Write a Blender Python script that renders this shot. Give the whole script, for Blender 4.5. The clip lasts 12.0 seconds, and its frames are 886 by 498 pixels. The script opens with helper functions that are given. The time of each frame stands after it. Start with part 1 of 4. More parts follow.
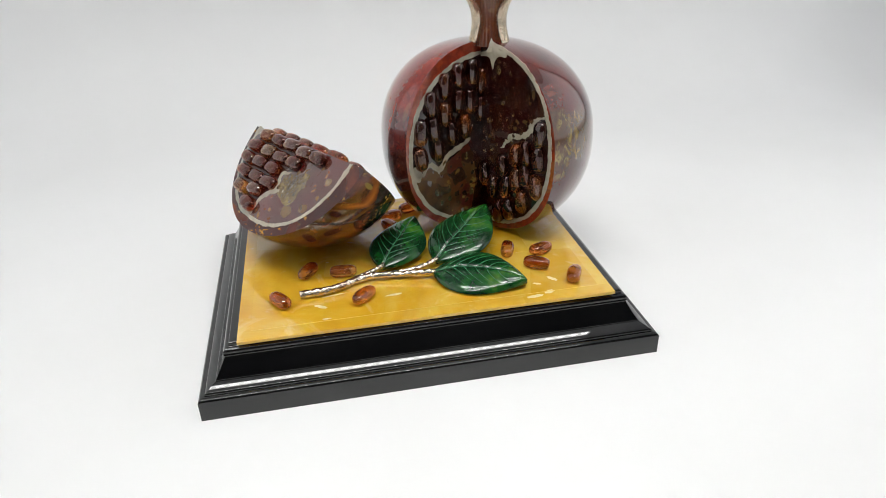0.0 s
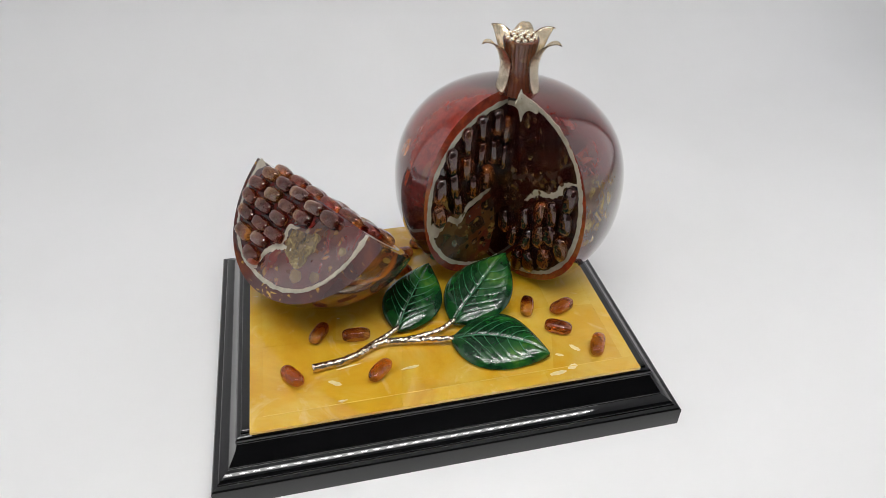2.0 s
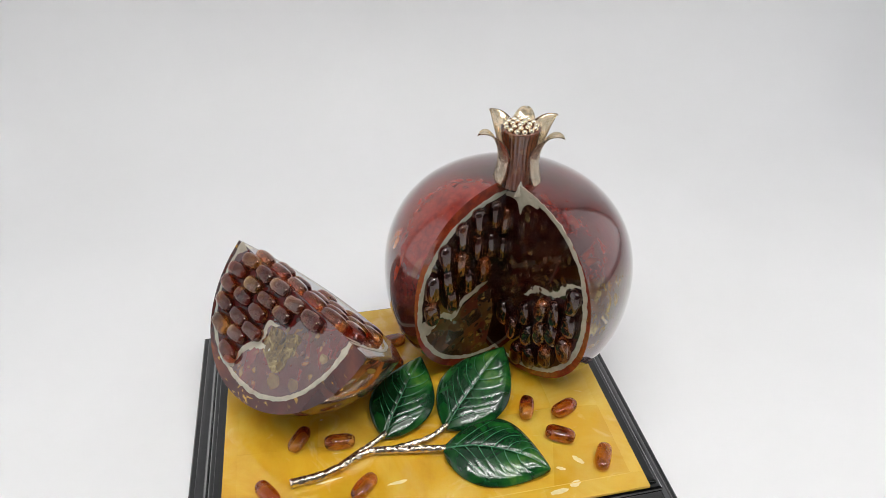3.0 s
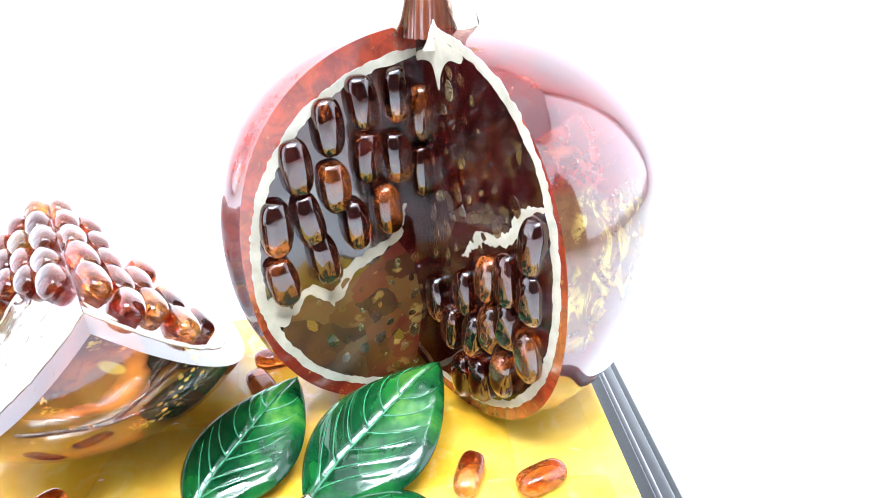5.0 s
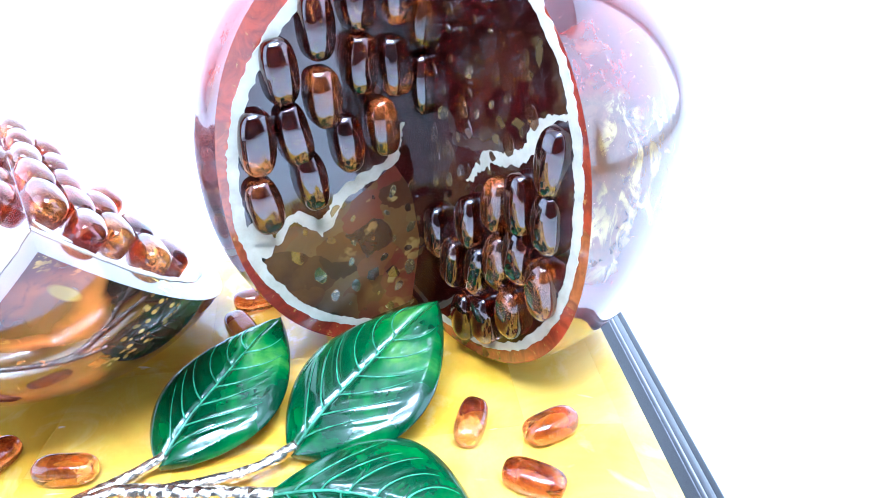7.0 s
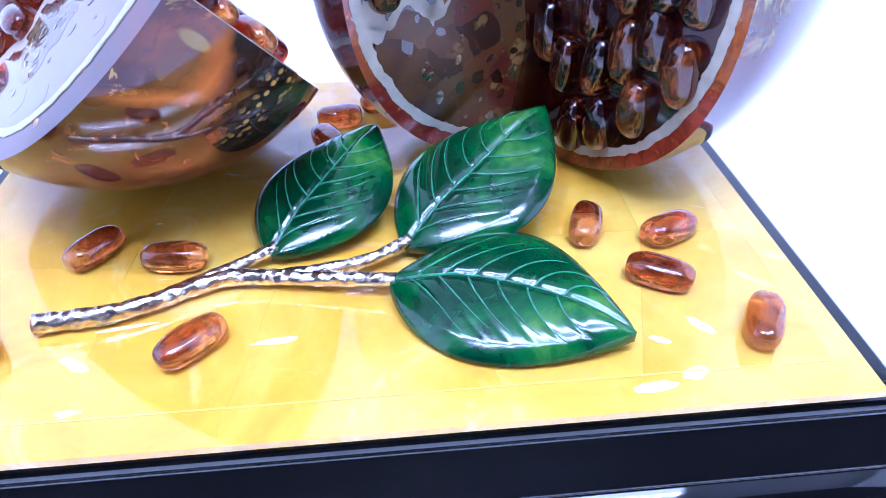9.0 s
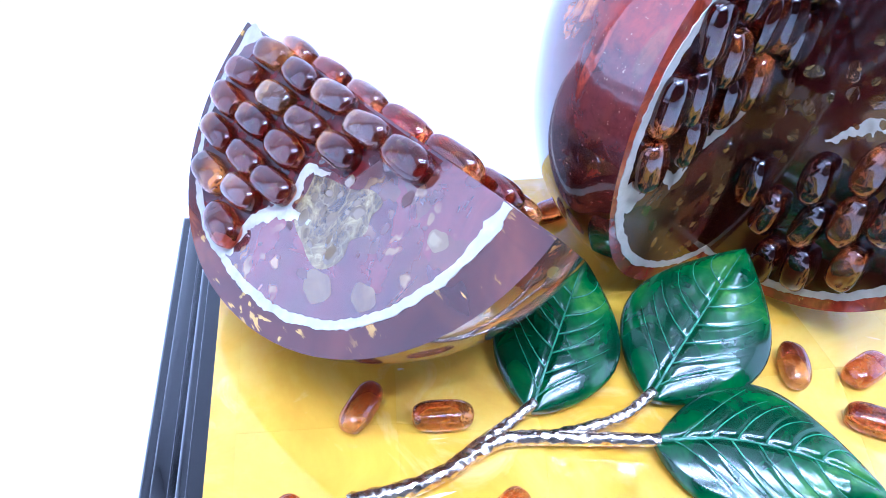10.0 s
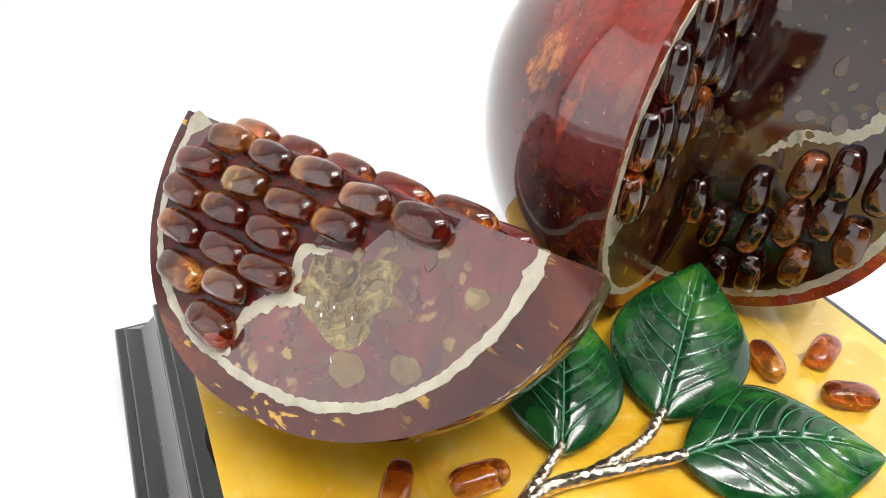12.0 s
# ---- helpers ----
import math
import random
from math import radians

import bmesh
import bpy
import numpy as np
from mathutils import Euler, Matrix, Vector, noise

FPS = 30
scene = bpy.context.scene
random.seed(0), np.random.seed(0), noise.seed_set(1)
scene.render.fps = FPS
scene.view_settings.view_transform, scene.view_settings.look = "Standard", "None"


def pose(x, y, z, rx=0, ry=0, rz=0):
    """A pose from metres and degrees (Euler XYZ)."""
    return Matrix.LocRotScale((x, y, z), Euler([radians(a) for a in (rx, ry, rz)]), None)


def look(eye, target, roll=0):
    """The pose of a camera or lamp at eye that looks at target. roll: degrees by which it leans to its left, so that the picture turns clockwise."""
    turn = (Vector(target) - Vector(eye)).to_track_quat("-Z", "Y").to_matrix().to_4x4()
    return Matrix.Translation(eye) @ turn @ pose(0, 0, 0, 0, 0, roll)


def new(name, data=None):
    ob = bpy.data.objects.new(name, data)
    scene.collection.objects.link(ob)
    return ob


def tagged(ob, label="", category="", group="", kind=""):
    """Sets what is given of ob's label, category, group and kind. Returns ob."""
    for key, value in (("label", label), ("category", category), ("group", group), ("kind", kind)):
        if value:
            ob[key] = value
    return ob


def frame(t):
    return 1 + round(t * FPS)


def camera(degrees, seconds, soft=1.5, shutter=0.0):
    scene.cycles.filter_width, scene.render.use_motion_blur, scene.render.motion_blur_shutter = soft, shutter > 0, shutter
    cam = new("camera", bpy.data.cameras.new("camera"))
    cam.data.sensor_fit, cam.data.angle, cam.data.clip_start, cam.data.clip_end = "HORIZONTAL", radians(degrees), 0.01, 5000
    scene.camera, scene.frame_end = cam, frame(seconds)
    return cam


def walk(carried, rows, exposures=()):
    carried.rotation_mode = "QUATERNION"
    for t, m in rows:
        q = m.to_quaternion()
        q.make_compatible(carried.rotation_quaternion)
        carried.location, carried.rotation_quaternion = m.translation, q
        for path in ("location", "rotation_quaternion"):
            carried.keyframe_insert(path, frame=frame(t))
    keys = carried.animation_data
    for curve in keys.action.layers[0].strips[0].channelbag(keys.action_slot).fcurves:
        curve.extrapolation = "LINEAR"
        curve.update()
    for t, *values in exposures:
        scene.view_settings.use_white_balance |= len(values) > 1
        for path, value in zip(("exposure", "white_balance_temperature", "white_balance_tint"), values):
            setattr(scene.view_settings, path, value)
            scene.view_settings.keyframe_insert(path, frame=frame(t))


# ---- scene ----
import itertools
cam = camera(65.9, 12.0, soft=0.85)
PATH = [
    (0, (-0.038, -0.283, 0.182), (0.289, 1.438, -0.783), -1.6),
    (0.5, (-0.034, -0.255, 0.193), (0.286, 1.418, -0.856), -1.4),
    (1, (-0.035, -0.24, 0.201), (0.282, 1.377, -0.933), -1.1),
    (1.5, (-0.035, -0.238, 0.213), (0.303, 1.338, -0.972), -1.0),
    (2, (-0.043, -0.227, 0.233), (0.307, 1.314, -0.993), 0.6),
    (2.5, (-0.034, -0.215, 0.245), (0.315, 1.331, -0.975), 0.5),
    (2.7, (-0.033, -0.206, 0.251), (0.312, 1.343, -0.966), 0.6),
    (4.3, (0.01650, -0.13723, 0.16503), (0.21242, 1.60214, -0.80253), -1.77),
    (4.5, (0.02259, -0.13353, 0.15376), (0.19518, 1.62254, -0.78776), -2.05),
    (5, (0.03249, -0.12480, 0.14127), (0.14366, 1.63587, -0.80090), -3.29),
    (5.5, (0.03389, -0.12042, 0.13938), (0.14835, 1.63083, -0.81980), -2.89),
    (6, (0.03347, -0.11496, 0.13733), (0.16583, 1.62916, -0.83248), -2.50),
    (6.5, (0.03350, -0.11199, 0.13627), (0.17206, 1.63125, -0.83424), -2.54),
    (7, (0.02918, -0.11491, 0.12696), (0.18095, 1.59402, -0.90091), -1.91),
    (7.2, (0.02848, -0.11622, 0.11818), (0.14340, 1.56641, -0.95678), -1.96),
    (8.8, (0.01537, -0.12048, 0.10382), (0.14151, 1.47540, -1.09505), -1.00),
    (9, (0.00667, -0.11988, 0.10678), (0.13758, 1.43802, -1.14054), -0.77),
    (9.5, (-0.02395, -0.10982, 0.12216), (0.17638, 1.36154, -1.21760), 2.04),
    (10, (-0.05108, -0.09396, 0.14083), (0.26707, 1.35060, -1.20528), 3.87),
    (10.5, (-0.06023, -0.08456, 0.14487), (0.47121, 1.36627, -1.12504), 4.10),
    (11, (-0.06568, -0.08183, 0.14090), (0.62844, 1.35703, -1.06238), 4.24),
    (11.5, (-0.07135, -0.08563, 0.14050), (0.68938, 1.34151, -1.03616), 4.73),
    (12, (-0.07713, -0.08536, 0.13869), (0.66645, 1.34397, -1.04627), 3.99),
]
EXPOSURES = [(0, -0.18, 6400, 9), (1.5, -0.25, 6400, 11), (2.0, -0.41, 6400, 11), (2.5, -0.29, 6400, 11), (2.7, -0.27, 6400, 11), (4.2, 0.6, 6350, 10), (4.5, 1.2, 6250, 10), (5.2, 2.05, 5200, 8), (7.2, 2.0, 4500, 10), (9.0, 1.0, 4270, 32), (9.6, 1.05, 4280, 28), (10.6, 1.2, 4450, 10), (11.0, -0.05, 5520, 3), (11.5, 0.16, 6250, 4), (12, 0.5, 6450, 9)]
walk(cam, [(t, look(eye, target, roll)) for t, eye, target, roll in PATH], EXPOSURES)

MM = 0.001

# ---- light: the tent's lamps, fill lamps at its sides and a dim room round it ----
world = bpy.data.worlds.new("world")
world.use_nodes = True
world.node_tree.nodes["Background"].inputs[0].default_value = (0.9, 0.95, 1.0, 1)
world.node_tree.nodes["Background"].inputs[1].default_value = 0.15
scene.world = world


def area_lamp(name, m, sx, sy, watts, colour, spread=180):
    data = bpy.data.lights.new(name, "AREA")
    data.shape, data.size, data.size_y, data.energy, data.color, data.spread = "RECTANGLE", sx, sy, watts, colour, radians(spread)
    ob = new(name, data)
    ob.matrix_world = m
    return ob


area_lamp("tent_lamp", look((0.0, -0.12, 0.745), (0.0, -0.12, 0.0)), 0.80, 0.34, 0.15, (1.0, 0.985, 0.96))
for strip_y, watts in ((-0.34, 0.60), (-0.15, 0.84)):
    area_lamp("strip_lamp", look((0.02, strip_y, 0.7296), (0.02, strip_y, 0.0)), 0.62, 0.11, watts, (1.0, 0.985, 0.95), 112)
# No side lamps are known: these two fill in for brightly lit fabric.
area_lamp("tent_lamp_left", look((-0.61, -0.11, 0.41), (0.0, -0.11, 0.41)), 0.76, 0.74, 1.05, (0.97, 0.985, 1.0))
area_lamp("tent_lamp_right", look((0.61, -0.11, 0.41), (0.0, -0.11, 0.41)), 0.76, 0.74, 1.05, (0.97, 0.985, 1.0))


# ---- materials ----
def node_mat(name):
    mat = bpy.data.materials.new(name)
    mat.use_nodes = True
    nt = mat.node_tree
    return mat, nt, nt.nodes["Principled BSDF"]


def add(nt, kind, **values):
    n = nt.nodes.new(kind)
    for k, v in values.items():
        if k in n.inputs:
            n.inputs[k].default_value = v
    return n


def coords(nt, scale=(1, 1, 1)):
    tc = nt.nodes.new("ShaderNodeTexCoord")
    mp = nt.nodes.new("ShaderNodeMapping")
    mp.inputs["Scale"].default_value = scale
    nt.links.new(tc.outputs["Object"], mp.inputs["Vector"])
    return mp.outputs["Vector"]


def noise_tex(nt, vec, scale, detail=4.0, rough=0.55, distortion=0.0):
    n = add(nt, "ShaderNodeTexNoise", Scale=scale, Detail=detail, Roughness=rough, Distortion=distortion)
    nt.links.new(vec, n.inputs["Vector"])
    return n


def voronoi(nt, vec, scale, feature="F1", rand=1.0):
    n = add(nt, "ShaderNodeTexVoronoi", Scale=scale, Randomness=rand)
    n.feature = feature
    nt.links.new(vec, n.inputs["Vector"])
    return n


def ramp(nt, fac, stops, interpolation="LINEAR"):
    n = nt.nodes.new("ShaderNodeValToRGB")
    n.color_ramp.interpolation = interpolation
    els = n.color_ramp.elements
    while len(els) < len(stops):
        els.new(0.5)
    for el, (p, c) in zip(els, stops):
        el.position = p
        el.color = (*c, 1) if len(c) == 3 else c
    nt.links.new(fac, n.inputs["Fac"])
    return n.outputs["Color"]


def mix(nt, fac, a, b, blend="MIX"):
    n = nt.nodes.new("ShaderNodeMix")
    n.data_type, n.blend_type = "RGBA", blend
    for sock, v in ((n.inputs["Factor"], fac), (n.inputs["A"], a), (n.inputs["B"], b)):
        if isinstance(v, (int, float)):
            sock.default_value = v
        elif isinstance(v, tuple):
            sock.default_value = (*v, 1)
        else:
            nt.links.new(v, sock)
    return n.outputs["Result"]


def bump(nt, bsdf, height, strength, distance):
    n = add(nt, "ShaderNodeBump", Strength=strength, Distance=distance)
    nt.links.new(height, n.inputs["Height"])
    nt.links.new(n.outputs["Normal"], bsdf.inputs["Normal"])


G = (lambda v: (v, v, v))


def mat_paper():
    mat, nt, b = node_mat("white_paper")
    v = coords(nt)
    n = noise_tex(nt, v, 6, 5)
    nt.links.new(ramp(nt, n.outputs["Fac"], [(0.3, (0.80, 0.80, 0.80)), (0.7, (0.84, 0.84, 0.845))]), b.inputs["Base Color"])
    b.inputs["Roughness"].default_value = 0.55
    f = noise_tex(nt, v, 900, 3)
    bump(nt, b, f.outputs["Fac"], 0.06, 0.0004)
    return mat


def mat_plain(name, colour, rough, metal=0.0, grain=300, amount=0.1):
    mat, nt, b = node_mat(name)
    v = coords(nt)
    n = noise_tex(nt, v, grain, 4)
    lo = tuple(c * (1 - amount) for c in colour)
    hi = tuple(min(1, c * (1 + amount)) for c in colour)
    nt.links.new(ramp(nt, n.outputs["Fac"], [(0.3, lo), (0.7, hi)]), b.inputs["Base Color"])
    b.inputs["Roughness"].default_value = rough
    b.inputs["Metallic"].default_value = metal
    return mat


def mat_lacquer():
    mat, nt, b = node_mat("black_lacquer")
    v = coords(nt)
    n = noise_tex(nt, v, 60, 5)
    nt.links.new(ramp(nt, n.outputs["Fac"], [(0.3, (0.002, 0.002, 0.0025)), (0.7, (0.004, 0.004, 0.0045))]), b.inputs["Base Color"])
    s = noise_tex(nt, v, 220, 4)
    nt.links.new(ramp(nt, s.outputs["Fac"], [(0.3, G(0.02)), (0.75, G(0.045))]), b.inputs["Roughness"])
    b.inputs["IOR"].default_value = 1.70
    bump(nt, b, noise_tex(nt, v, 70, 2).outputs["Fac"], 0.012, 0.0006)
    return mat


def mat_amber_plate():
    mat, nt, b = node_mat("yellow_amber")
    v = coords(nt)
    info = nt.nodes.new("ShaderNodeObjectInfo")
    cloud = noise_tex(nt, v, 20, 6, 0.62, 1.6)
    base = ramp(nt, cloud.outputs["Fac"], [(0.30, (0.58, 0.275, 0.005)), (0.48, (0.71, 0.415, 0.022)), (0.68, (0.78, 0.55, 0.095))])
    tone = ramp(nt, info.outputs["Random"], [(0.0, (0.49, 0.23, 0.01)), (0.5, (0.63, 0.36, 0.028)), (1.0, (0.70, 0.48, 0.110))])
    veins = noise_tex(nt, v, 55, 5, 0.6, 1.2)
    milky = ramp(nt, veins.outputs["Fac"], [(0.56, G(0.0)), (0.80, G(0.45))])
    c = mix(nt, 0.36, base, tone)
    c = mix(nt, milky, c, (0.90, 0.74, 0.38))
    fleck = noise_tex(nt, coords(nt, (0.5, 1.2, 1)), 150, 3, 0.5, 0.5)
    c = mix(nt, ramp(nt, fleck.outputs["Fac"], [(0.72, G(0.0)), (0.77, G(0.8))]), c, (0.90, 0.82, 0.60))
    nt.links.new(c, b.inputs["Base Color"])
    b.inputs["Roughness"].default_value = 0.06
    b.inputs["IOR"].default_value = 1.54
    b.inputs["Coat Weight"].default_value = 1.0
    b.inputs["Subsurface Weight"].default_value = 0.25
    b.inputs["Subsurface Radius"].default_value = (1.0, 0.6, 0.15)
    b.inputs["Subsurface Scale"].default_value = 0.003
    bump(nt, b, noise_tex(nt, v, 130, 3).outputs["Fac"], 0.04, 0.0008)
    return mat


def blot(nt, vec, centre, size, wobble):
    """A soft-edged patch round a place: 1 inside, 0 outside. size: half its width along x, y and z."""
    off = nt.nodes.new("ShaderNodeVectorMath")
    off.operation = "SUBTRACT"
    nt.links.new(vec, off.inputs[0])
    off.inputs[1].default_value = centre
    part_of = nt.nodes.new("ShaderNodeVectorMath")
    part_of.operation = "DIVIDE"
    nt.links.new(off.outputs["Vector"], part_of.inputs[0])
    part_of.inputs[1].default_value = size
    far = nt.nodes.new("ShaderNodeVectorMath")
    far.operation = "LENGTH"
    nt.links.new(mix(nt, wobble, part_of.outputs["Vector"], noise_tex(nt, vec, 160, 4).outputs["Color"], "ADD"), far.inputs[0])
    return ramp(nt, far.outputs["Value"], [(0.75, G(1.0)), (1.0, G(0.0))])


def mat_rind():
    """Polished red-brown amber mosaic with streaks, specks and a few pieces of other colours."""
    mat, nt, b = node_mat("amber_rind")
    v = coords(nt)
    warp = noise_tex(nt, v, 30, 3)
    vv = mix(nt, 0.012, v, warp.outputs["Color"], "ADD")
    mottle = noise_tex(nt, vv, 52, 6, 0.62, 1.4)
    tone = ramp(nt, mottle.outputs["Fac"], [(0.30, (0.024, 0.003, 0.003)), (0.44, (0.056, 0.006, 0.006)), (0.54, (0.125, 0.011, 0.008)), (0.62, (0.068, 0.010, 0.007)), (0.72, (0.14, 0.028, 0.012))])
    wisp = noise_tex(nt, coords(nt, (1, 1, 0.30)), 170, 6, 0.68, 1.5)
    c = mix(nt, ramp(nt, wisp.outputs["Fac"], [(0.50, G(0.0)), (0.70, G(0.50))]), tone, (0.26, 0.045, 0.016))
    dark = noise_tex(nt, v, 60, 5, 0.6)
    c = mix(nt, ramp(nt, dark.outputs["Fac"], [(0.36, G(0.65)), (0.58, G(0.0))]), c, (0.050, 0.006, 0.005))
    # large pieces: bright red above the cut's left lip, honey brown low down, rosy on the other shoulder
    c = mix(nt, mix(nt, 1.0, blot(nt, v, (-0.030, -0.010, 0.039), (0.034, 0.030, 0.0215), 0.10), ramp(nt, wisp.outputs["Fac"], [(0.30, G(0.45)), (0.60, G(0.95))]), "MULTIPLY"), c, (0.26, 0.022, 0.010))
    c = mix(nt, mix(nt, 1.0, blot(nt, v, (0.040, -0.014, 0.024), (0.020, 0.026, 0.0155), 0.15), ramp(nt, wisp.outputs["Fac"], [(0.34, G(0.15)), (0.62, G(0.85))]), "MULTIPLY"), c, (0.13, 0.014, 0.010))
    c = mix(nt, mix(nt, 1.0, blot(nt, v, (-0.026, -0.006, -0.041), (0.034, 0.034, 0.0170), 0.12), ramp(nt, mottle.outputs["Fac"], [(0.35, G(0.2)), (0.60, G(0.9))]), "MULTIPLY"), c, (0.17, 0.050, 0.016))
    # a purple-brown piece, its colour paled to hold the lavender reflection on it
    c = mix(nt, mix(nt, 1.0, blot(nt, v, (-0.040, -0.012, 0.0085), (0.026, 0.020, 0.0125), 0.15), ramp(nt, mottle.outputs["Fac"], [(0.34, G(0.35)), (0.62, G(0.85))]), "MULTIPLY"), c, (0.135, 0.028, 0.026))
    # a darker, mottled rectangle beside the cut
    turn = nt.nodes.new("ShaderNodeVectorRotate")
    turn.rotation_type = "Z_AXIS"
    turn.inputs["Angle"].default_value = -radians(192)
    nt.links.new(v, turn.inputs["Vector"])
    sp = nt.nodes.new("ShaderNodeSeparateXYZ")
    nt.links.new(mix(nt, 0.003, turn.outputs["Vector"], dark.outputs["Color"], "ADD"), sp.inputs["Vector"])

    def raised(out):
        n = nt.nodes.new("ShaderNodeMath")
        n.operation, n.inputs[1].default_value = "ADD", 0.03
        nt.links.new(out, n.inputs[0])
        return n.outputs["Value"]

    panel = mix(nt, 1.0, ramp(nt, raised(sp.outputs["Y"]), [(0.0215, G(0.0)), (0.0221, G(1.0)), (0.0412, G(1.0)), (0.0418, G(0.0))]), ramp(nt, sp.outputs["X"], [(0.02, G(0.0)), (0.021, G(1.0))]), "MULTIPLY")
    panel = mix(nt, 1.0, panel, ramp(nt, raised(sp.outputs["Z"]), [(0.003, G(0.0)), (0.0036, G(1.0)), (0.0335, G(1.0)), (0.0341, G(0.0))]), "MULTIPLY")
    c = mix(nt, panel, c, mix(nt, ramp(nt, noise_tex(nt, v, 140, 6, 0.7, 1.0).outputs["Fac"], [(0.46, G(0.0)), (0.66, G(1.0))]), (0.018, 0.003, 0.003), (0.17, 0.024, 0.012)))
    # pieces of other colours: an orange feather, a red streak, an olive bar, gold threads
    thread = noise_tex(nt, coords(nt, (1.0, 1.0, 0.45)), 300, 6, 0.7, 1.2)
    fibre = ramp(nt, thread.outputs["Fac"], [(0.44, G(0.1)), (0.58, G(0.9))])
    c = mix(nt, mix(nt, 1.0, blot(nt, v, (-0.041, 0.0045, 0.0225), (0.006, 0.005, 0.0075), 0.5), fibre, "MULTIPLY"), c, (0.52, 0.16, 0.030))
    c = mix(nt, mix(nt, 1.0, blot(nt, v, (-0.0407, -0.0069, 0.018), (0.006, 0.0014, 0.009), 0.5), fibre, "MULTIPLY"), c, (0.42, 0.06, 0.025))
    c = mix(nt, mix(nt, 0.8, blot(nt, v, (-0.0350, -0.0145, 0.0195), (0.004, 0.0016, 0.0065), 0.25), G(0.0)), c, (0.22, 0.15, 0.06))
    flake = mix(nt, 1.0, ramp(nt, thread.outputs["Fac"], [(0.50, G(0.0)), (0.58, G(0.80))]), ramp(nt, noise_tex(nt, v, 75, 3).outputs["Fac"], [(0.40, G(0.0)), (0.52, G(1.0))]), "MULTIPLY")
    gold = mix(nt, 1.0, blot(nt, v, (0.0275, -0.0385, 0.0135), (0.0095, 0.0115, 0.0185), 0.5), blot(nt, v, (0.0385, -0.0300, 0.0130), (0.0095, 0.0115, 0.0130), 0.5), "LIGHTEN")
    c = mix(nt, mix(nt, 1.0, gold, G(0.7), "MULTIPLY"), c, (0.10, 0.060, 0.024))
    c = mix(nt, mix(nt, 1.0, gold, flake, "MULTIPLY"), c, (0.34, 0.245, 0.060))
    grain = noise_tex(nt, v, 420, 5, 0.7, 0.4)
    c = mix(nt, ramp(nt, grain.outputs["Fac"], [(0.40, G(0.32)), (0.54, G(0.0))]), c, (0.022, 0.004, 0.004))
    speck = noise_tex(nt, v, 1500, 2)
    c = mix(nt, ramp(nt, speck.outputs["Fac"], [(0.69, G(0.0)), (0.73, G(0.55))]), c, (0.52, 0.26, 0.16))
    nt.links.new(c, b.inputs["Base Color"])
    b.inputs["Roughness"].default_value = 0.12
    b.inputs["IOR"].default_value = 1.54
    b.inputs["Specular IOR Level"].default_value = 0.25
    b.inputs["Coat Weight"].default_value = 1.0
    b.inputs["Coat Roughness"].default_value = 0.04
    b.inputs["Coat IOR"].default_value = 1.72
    bump(nt, b, dark.outputs["Fac"], 0.02, 0.0012)
    return mat


def mat_rind_cut():
    """The rind where it is cut through: blocks of glowing red and orange amber."""
    mat, nt, b = node_mat("cut_amber_rind")
    v = coords(nt)
    cell = voronoi(nt, v, 62)
    sep = nt.nodes.new("ShaderNodeSeparateColor")
    nt.links.new(cell.outputs["Color"], sep.inputs["Color"])
    tone = ramp(nt, sep.outputs["Green"], [(0.0, (0.10, 0.010, 0.006)), (0.35, (0.22, 0.020, 0.010)), (0.7, (0.30, 0.040, 0.012)), (1.0, (0.34, 0.095, 0.018))])
    n = noise_tex(nt, v, 260, 5, 0.65, 0.8)
    c = mix(nt, ramp(nt, n.outputs["Fac"], [(0.40, G(0.6)), (0.60, G(0.0))]), tone, (0.07, 0.010, 0.006))
    c = mix(nt, ramp(nt, noise_tex(nt, v, 420, 4, 0.7).outputs["Fac"], [(0.62, G(0.0)), (0.68, G(0.6))]), c, (0.42, 0.22, 0.05))
    nt.links.new(c, b.inputs["Base Color"])
    b.inputs["Roughness"].default_value = 0.10
    b.inputs["IOR"].default_value = 1.54
    b.inputs["Coat Weight"].default_value = 0.5
    b.inputs["Coat Roughness"].default_value = 0.03
    return mat


